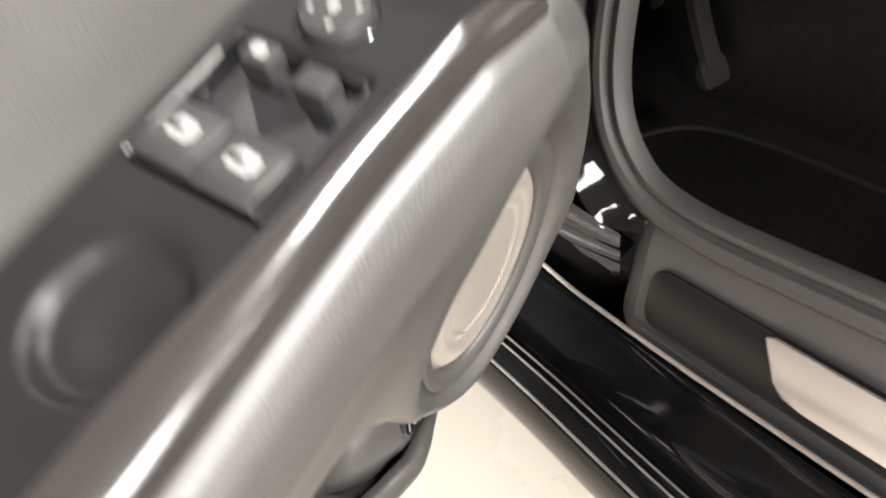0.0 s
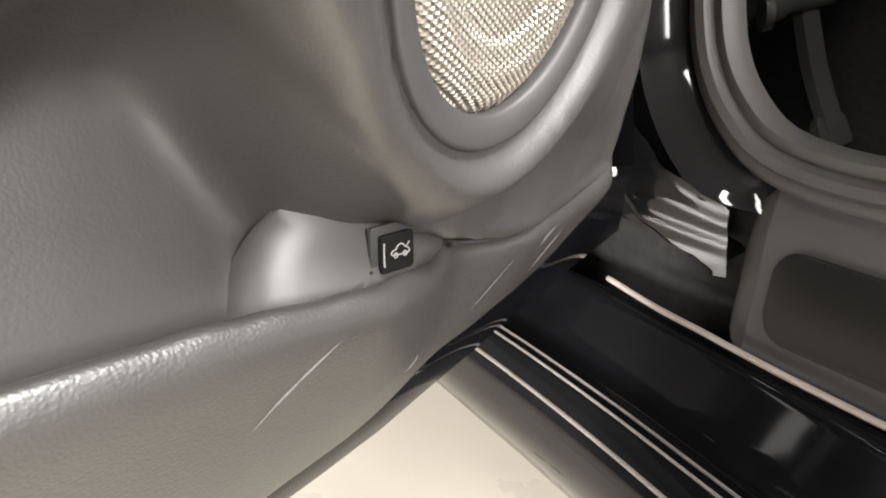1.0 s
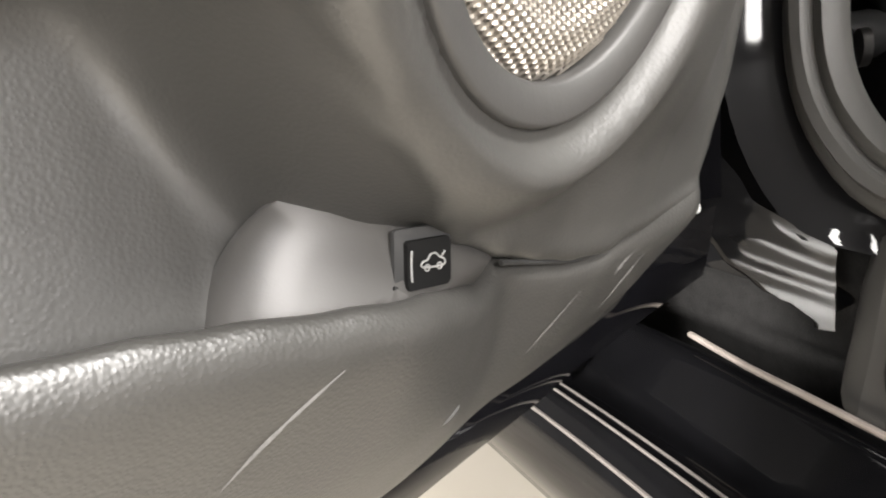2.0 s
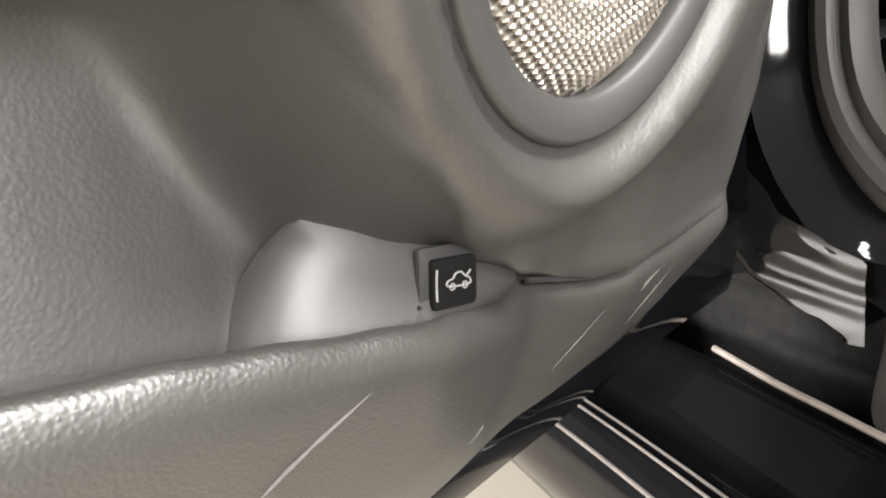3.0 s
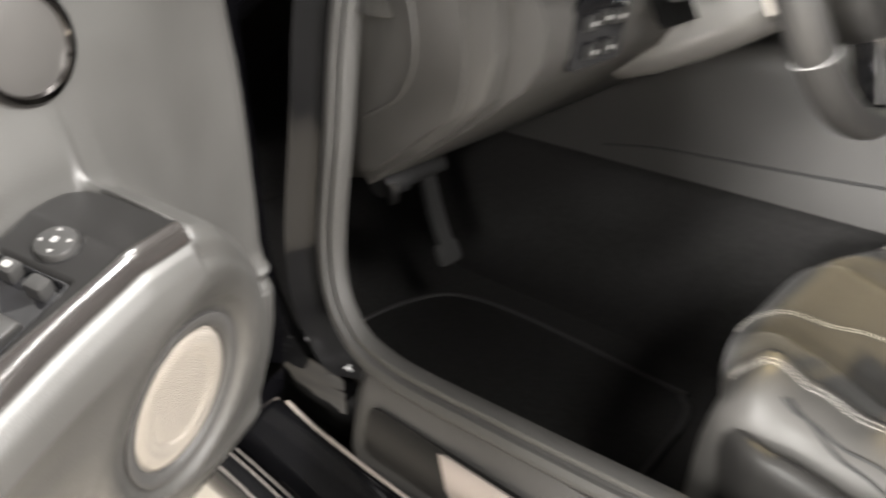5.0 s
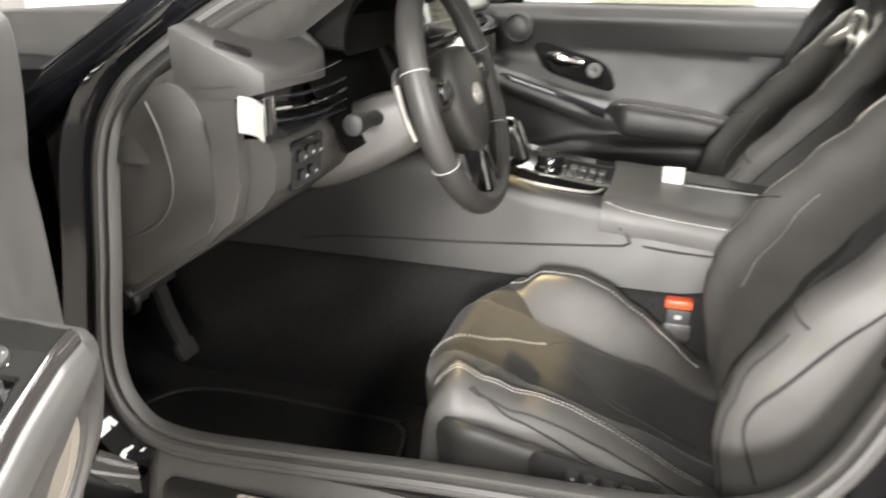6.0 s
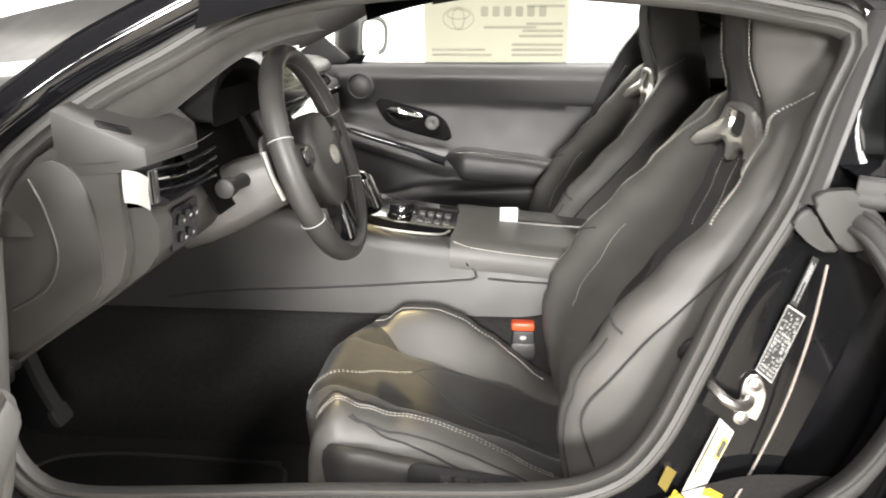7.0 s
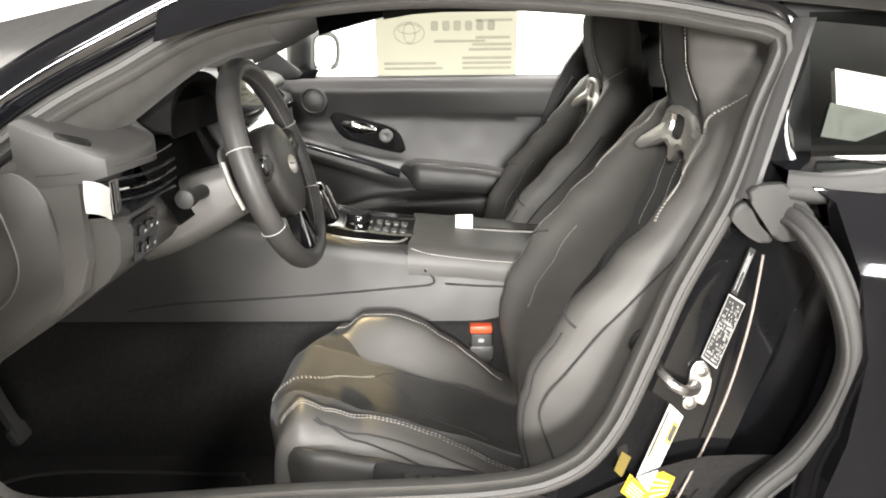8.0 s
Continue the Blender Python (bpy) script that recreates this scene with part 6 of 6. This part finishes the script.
bars(info, at, [(.20, .24, .2, .7)], YELLOW, "yellow_line")
bars(info, at, [(.60, .94, .62, .88)], YELLOW, "yellow_field")
bm = bmesh.new()
bm.faces.new([bm.verts.new(at(a, b, .002)) for a, b in ((.64, .65), (.90, .65), (.90, .85), (.64, .85))])
part("field_print", bm, DULL, info, "", 30, False)
warn, at = label("warning_sticker", [(1.020, .488), (1.046, .466), (1.058, .488), (1.032, .512)], YELLOW, "yellow warning sticker below the tyre label", "label", .178, .16)
bars(warn, at, [(.15, .85, .2 + .16 * i, .26 + .16 * i) for i in range(4)], GREY_MARK)
warn2, at = label("warning_sticker", [(1.052, .466), (1.082, .480), (1.092, .505), (1.062, .52)], YELLOW, "yellow warning sticker below the tyre label", "label", .178, .16)
bars(warn2, at, [(.15, .85, .2 + .16 * i, .26 + .16 * i) for i in range(4)], GREY_MARK)
warn3, at = label("warning_sticker", [(1.012, .515), (1.022, .505), (1.034, .532), (1.022, .54)], DIM_YELLOW, "small dull yellow sticker beside the seal", "label", .186, .16)
plate_ob, at = label("maker_label", [(1.124, .658), (1.145, .641), (1.178, .728), (1.156, .742)], DULL, "black label with white print on the door post", "label", .222, .12)
bars(plate_ob, at, [(.02, .05, .02, .98), (.95, .98, .02, .98), (.02, .98, .01, .03), (.02, .98, .97, .99)], LABEL_PRINT, "border")
bars(plate_ob, at, [(.14 + .075 * (i % 11), .14 + .075 * (i % 11) + .022 + .022 * random.random(), .06 + .055 * (i // 11), .085 + .055 * (i // 11) + .022 * random.random()) for i in range(176) if random.random() < .72 - .35 * ((i // 11) > 11)], LABEL_PRINT)
thin_ob, at = label("strip_label", [(1.159, .742), (1.167, .737), (1.188, .796), (1.180, .800)], DULL, "narrow black label on the door post", "label", .233, .12)
bars(thin_ob, at, [(.2, .3, .08, .9), (.7, .78, .08, .9), (.42, .58, .5, .85)], GREY_MARK)

# the pale tube puts the black lip's highlight into its colour
bm = bmesh.new()
tube(bm, [(1.190, .222, .795), (1.186, .218, .76), (1.177, .212, .70), (1.158, .205, .62), (1.13, .198, .54), (1.098, .192, .465), (1.07, .19, .41)], .0017, step=.01)
setting("post_lip", bm, EDGE_SHINE, "thin welded lip of the door post, pale for its edge highlight", "car body")

# ---- body behind and before the door ----
bm = bmesh.new()
PQ = [(1.205, .236, .853), (1.223, .20, .841), (1.238, .165, .814), (1.256, .146, .772), (1.272, .137, .719), (1.275, .135, .674), (1.262, .140, .614), (1.233, .145, .553), (1.188, .15, .500), (1.14, .15, .43)]
sweep(bm, smooth_path(PQ, .01), [(-.015, -.02), (-.0145, .0), (-.012, .0022), (-.008, .0018), (-.0065, .0003), (-.003, .0024), (.003, .0028), (.008, .0016), (.0098, -.001), (.012, .0006), (.0145, .0), (.016, -.006), (.017, -.04)], (0, -1, 0))
setting("post_edge", bm, DARK_RUBBER, "grey rubber-edged lip of the rear quarter", "car body", 60)
bm = bmesh.new()
rows = []
for i in range(26):
    x = 1.27 + .06 * i
    f = ease(1.27, 1.45, x)
    rows.append([(x + dx * (1 - f), y - .10 * f * k, z) for dx, y, z, k in ((-.06, .34, .905, .0), (-.055, .26, .90, .3), (-.02, .18, .87, .6), (.0, .14, .79, .9), (.01, .120, .70, 1), (-.01, .102, .6, 1), (-.06, .078, .48, 1), (-.10, .068, .36, 1), (-.1, .09, .2, .9))])
rows.insert(0, [(p[0] - .002, max(p[1] + .012, .20), p[2]) for p in rows[0]])
strip(bm, rows)
setting("rear_quarter", bm, PAINT, "glossy black rear quarter panel", "car body", 60)
bm = bmesh.new()
strip(bm, [[(x, 2 * CENTRE - y, z) for x, y, z in row] for row in rows])
setting("rear_quarter_far", bm, PAINT, "glossy black far rear quarter panel", "car body", 60)
bm = bmesh.new()
strip(bm, [[(x, y, z + .02 * (1 - ((y - CENTRE) / .7) ** 2)) for y in [CENTRE - .70 + .1 * j for j in range(15)]] for x, z in ((1.84, .93), (1.88, .95), (2.2, .95), (2.5, .935), (2.70, .91), (2.77, .86), (2.79, .6), (2.77, .3))])
setting("rear_deck", bm, PAINT, "glossy black tail of the car", "car body", 60)
bm = bmesh.new()
rows = [[(1.13 + .11 * k + dx, .262 - .05 * j * .3, .42 + .40 * k) for dx in (-.10, .0, .09, .13)] for j, k in ((0, 0), (0, .33), (0, .66), (0, 1))]
strip(bm, rows)
setting("post_inner", bm, PAINT, "black inner face of the door post", "car body")
# pillar strip and moulded corner beside the quarter window
bm = bmesh.new()
rows = []
for i in range(9):
    k = i / 8
    xa, xb = 1.150 + .100 * k, 1.174 + .102 * k
    y, z = .232 + .118 * k, .866 + .212 * k
    rows.append([(xa, y + .012, z), (xa + .004, y - .002, z), (xa + .014, y - .006, z), (xb - .016, y - .004, z), (xb - .006, y - .010, z), (xb + .002, y - .006, z), (xb + .004, y + .012, z)])
strip(bm, rows)
setting("pillar_near_rear", bm, DARK_RUBBER, "dark grey strip between door seal and quarter window", "car pillar", 50)
bm = bmesh.new()
slab(bm, outline([(1.166, .866), (1.170, .880), (1.209, .884), (1.218, .877), (1.248, .844), (1.246, .831), (1.228, .813), (1.206, .813), (1.187, .835)], .006), (0, .238, 0), (1, 0, 0), (0, 0, 1), .018, .004, 3)
slab(bm, outline([(1.146, .843), (1.151, .853), (1.165, .861), (1.184, .832), (1.203, .812), (1.190, .808), (1.167, .820)], .006), (0, .238, 0), (1, 0, 0), (0, 0, 1), .012, .004, 3)
setting("corner_moulding", bm, DARK_RUBBER, "dark grey moulded corner at the belt line", "trim", 35)
# quarter window
bm = bmesh.new()
strip(bm, [[(1.275 + .03 * j, .362 - .06 * j / 6 * 0 - (.0 if k else .06), z) for j in range(14)] for k, z in ((0, .885), (1, 1.085))])
qw = setting("quarter_window", bm, TINT, "dark rear quarter window", "car window")
bm = bmesh.new()
sweep(bm, smooth_path([(1.225, .315, .89), (1.245, .345, .97), (1.262, .372, 1.065)], .02), [(-.012, -.004), (-.010, .008), (.0, .012), (.012, .010), (.016, -.004)], (0, -1, .3))
sweep(bm, smooth_path([(1.212, .228, .884), (1.245, .214, .882), (1.30, .198, .888), (1.36, .194, .901), (1.5, .192, .928), (1.7, .192, .95)], .02), [(-.019, -.02), (-.019, .0), (-.014, .004), (-.004, .005), (.004, .002), (.008, .005), (.014, .003), (.017, -.004), (.017, -.02)], (0, -1, .3))
setting("quarter_window_trim", bm, DARK_RUBBER, "grey rubber trim of the rear quarter window", "trim", 60)
# two flat sheets, white and grey-green, set just outside the glass
for pts, mat, text in ((((1.306, .969), (1.56, .919), (1.56, .966), (1.305, 1.014)), PAPER, "white sheet just outside the quarter window"), (((1.285, .929), (1.331, .922), (1.38, .940), (1.42, .946), (1.42, .9465), (1.298, .971)), GREEN_SHEET, "pale green sheet below the white one")):
    sheet = thing("pale_sheet", (pts[0][0], .318, pts[0][1]), text, "paper", "papers on the quarter window")
    bm = bmesh.new()
    bm.faces.new([bm.verts.new((x, .302 + .3 * (z - .885) - .006, z)) for x, z in pts])
    bmesh.ops.solidify(bm, geom=bm.faces, thickness=.0008)
    part("sheet", bm, mat, sheet)
# front wing, hood and cowl
bm = bmesh.new()
rows = []
for i in range(23):
    x = -1.5 + .07 * i
    f = ease(-.25, .10, x)
    rows.append([(x, y + dy * f, z - .05 * ease(-.5, -1.5, x) - .10 * f * g) for y, dy, z, g in ((.0, .10, .3, 0), (-.015, .09, .55, 0), (.0, .07, .74, .3), (.05, .06, .86, .6), (.14, .05, .895, .4), (.26, .02, .905, .2), (.5, .0, .915, 0), (.93, .0, .93, 0), (1.36, .0, .915, 0), (1.72, .0, .91, 0), (1.86, 0, .74, 0), (1.87, 0, .3, 0))])
strip(bm, rows)
setting("front_wing", bm, PAINT, "glossy black front wing and hood", "car body", 60)
bm = bmesh.new()
ap = smooth_path([(-.14, .16, .665), (.0, .208, .767), (.12, .247, .853), (.217, .278, .923), (.285, .304, .973), (.366, .328, 1.018), (.507, .364, 1.086), (.62, .371, 1.108)], .02)
rows = []
for o, dy in ((.014, .012), (.018, -.004), (.021, -.012), (.027, -.017), (.031, -.014), (.036, -.019), (.050, -.020), (.066, -.008), (.078, .012), (.080, .03)):
    row = []
    for i, p in enumerate(ap):
        t = (ap[min(i + 1, len(ap) - 1)] - ap[max(i - 1, 0)]).normalized()
        row.append(p + Vector((-t.z, 0, t.x)).normalized() * o + Vector((0, dy, 0)))
    rows.append(row)
strip(bm, rows)
setting("pillar_near_front", bm, PAINT, "glossy black windscreen pillar", "car pillar", 60)
bm = bmesh.new()
runs = [i for i, p in enumerate(seal_path) if p.z > .80 and p.x < .56]
wide = [1.25 - .45 * ease(.26, .44, seal_path[i].x) for i in runs]
strip(bm, [[ring_out(o * g, dy)[i] for i, g in zip(runs, wide)] for o, dy in ((-.012, .006), (-.016, -.002), (-.030, -.002), (-.044, .004), (-.052, .016), (-.055, .05))])
setting("pillar_near_trim", bm, SUEDE, "dark inner trim of the windscreen pillar", "car pillar", 60)
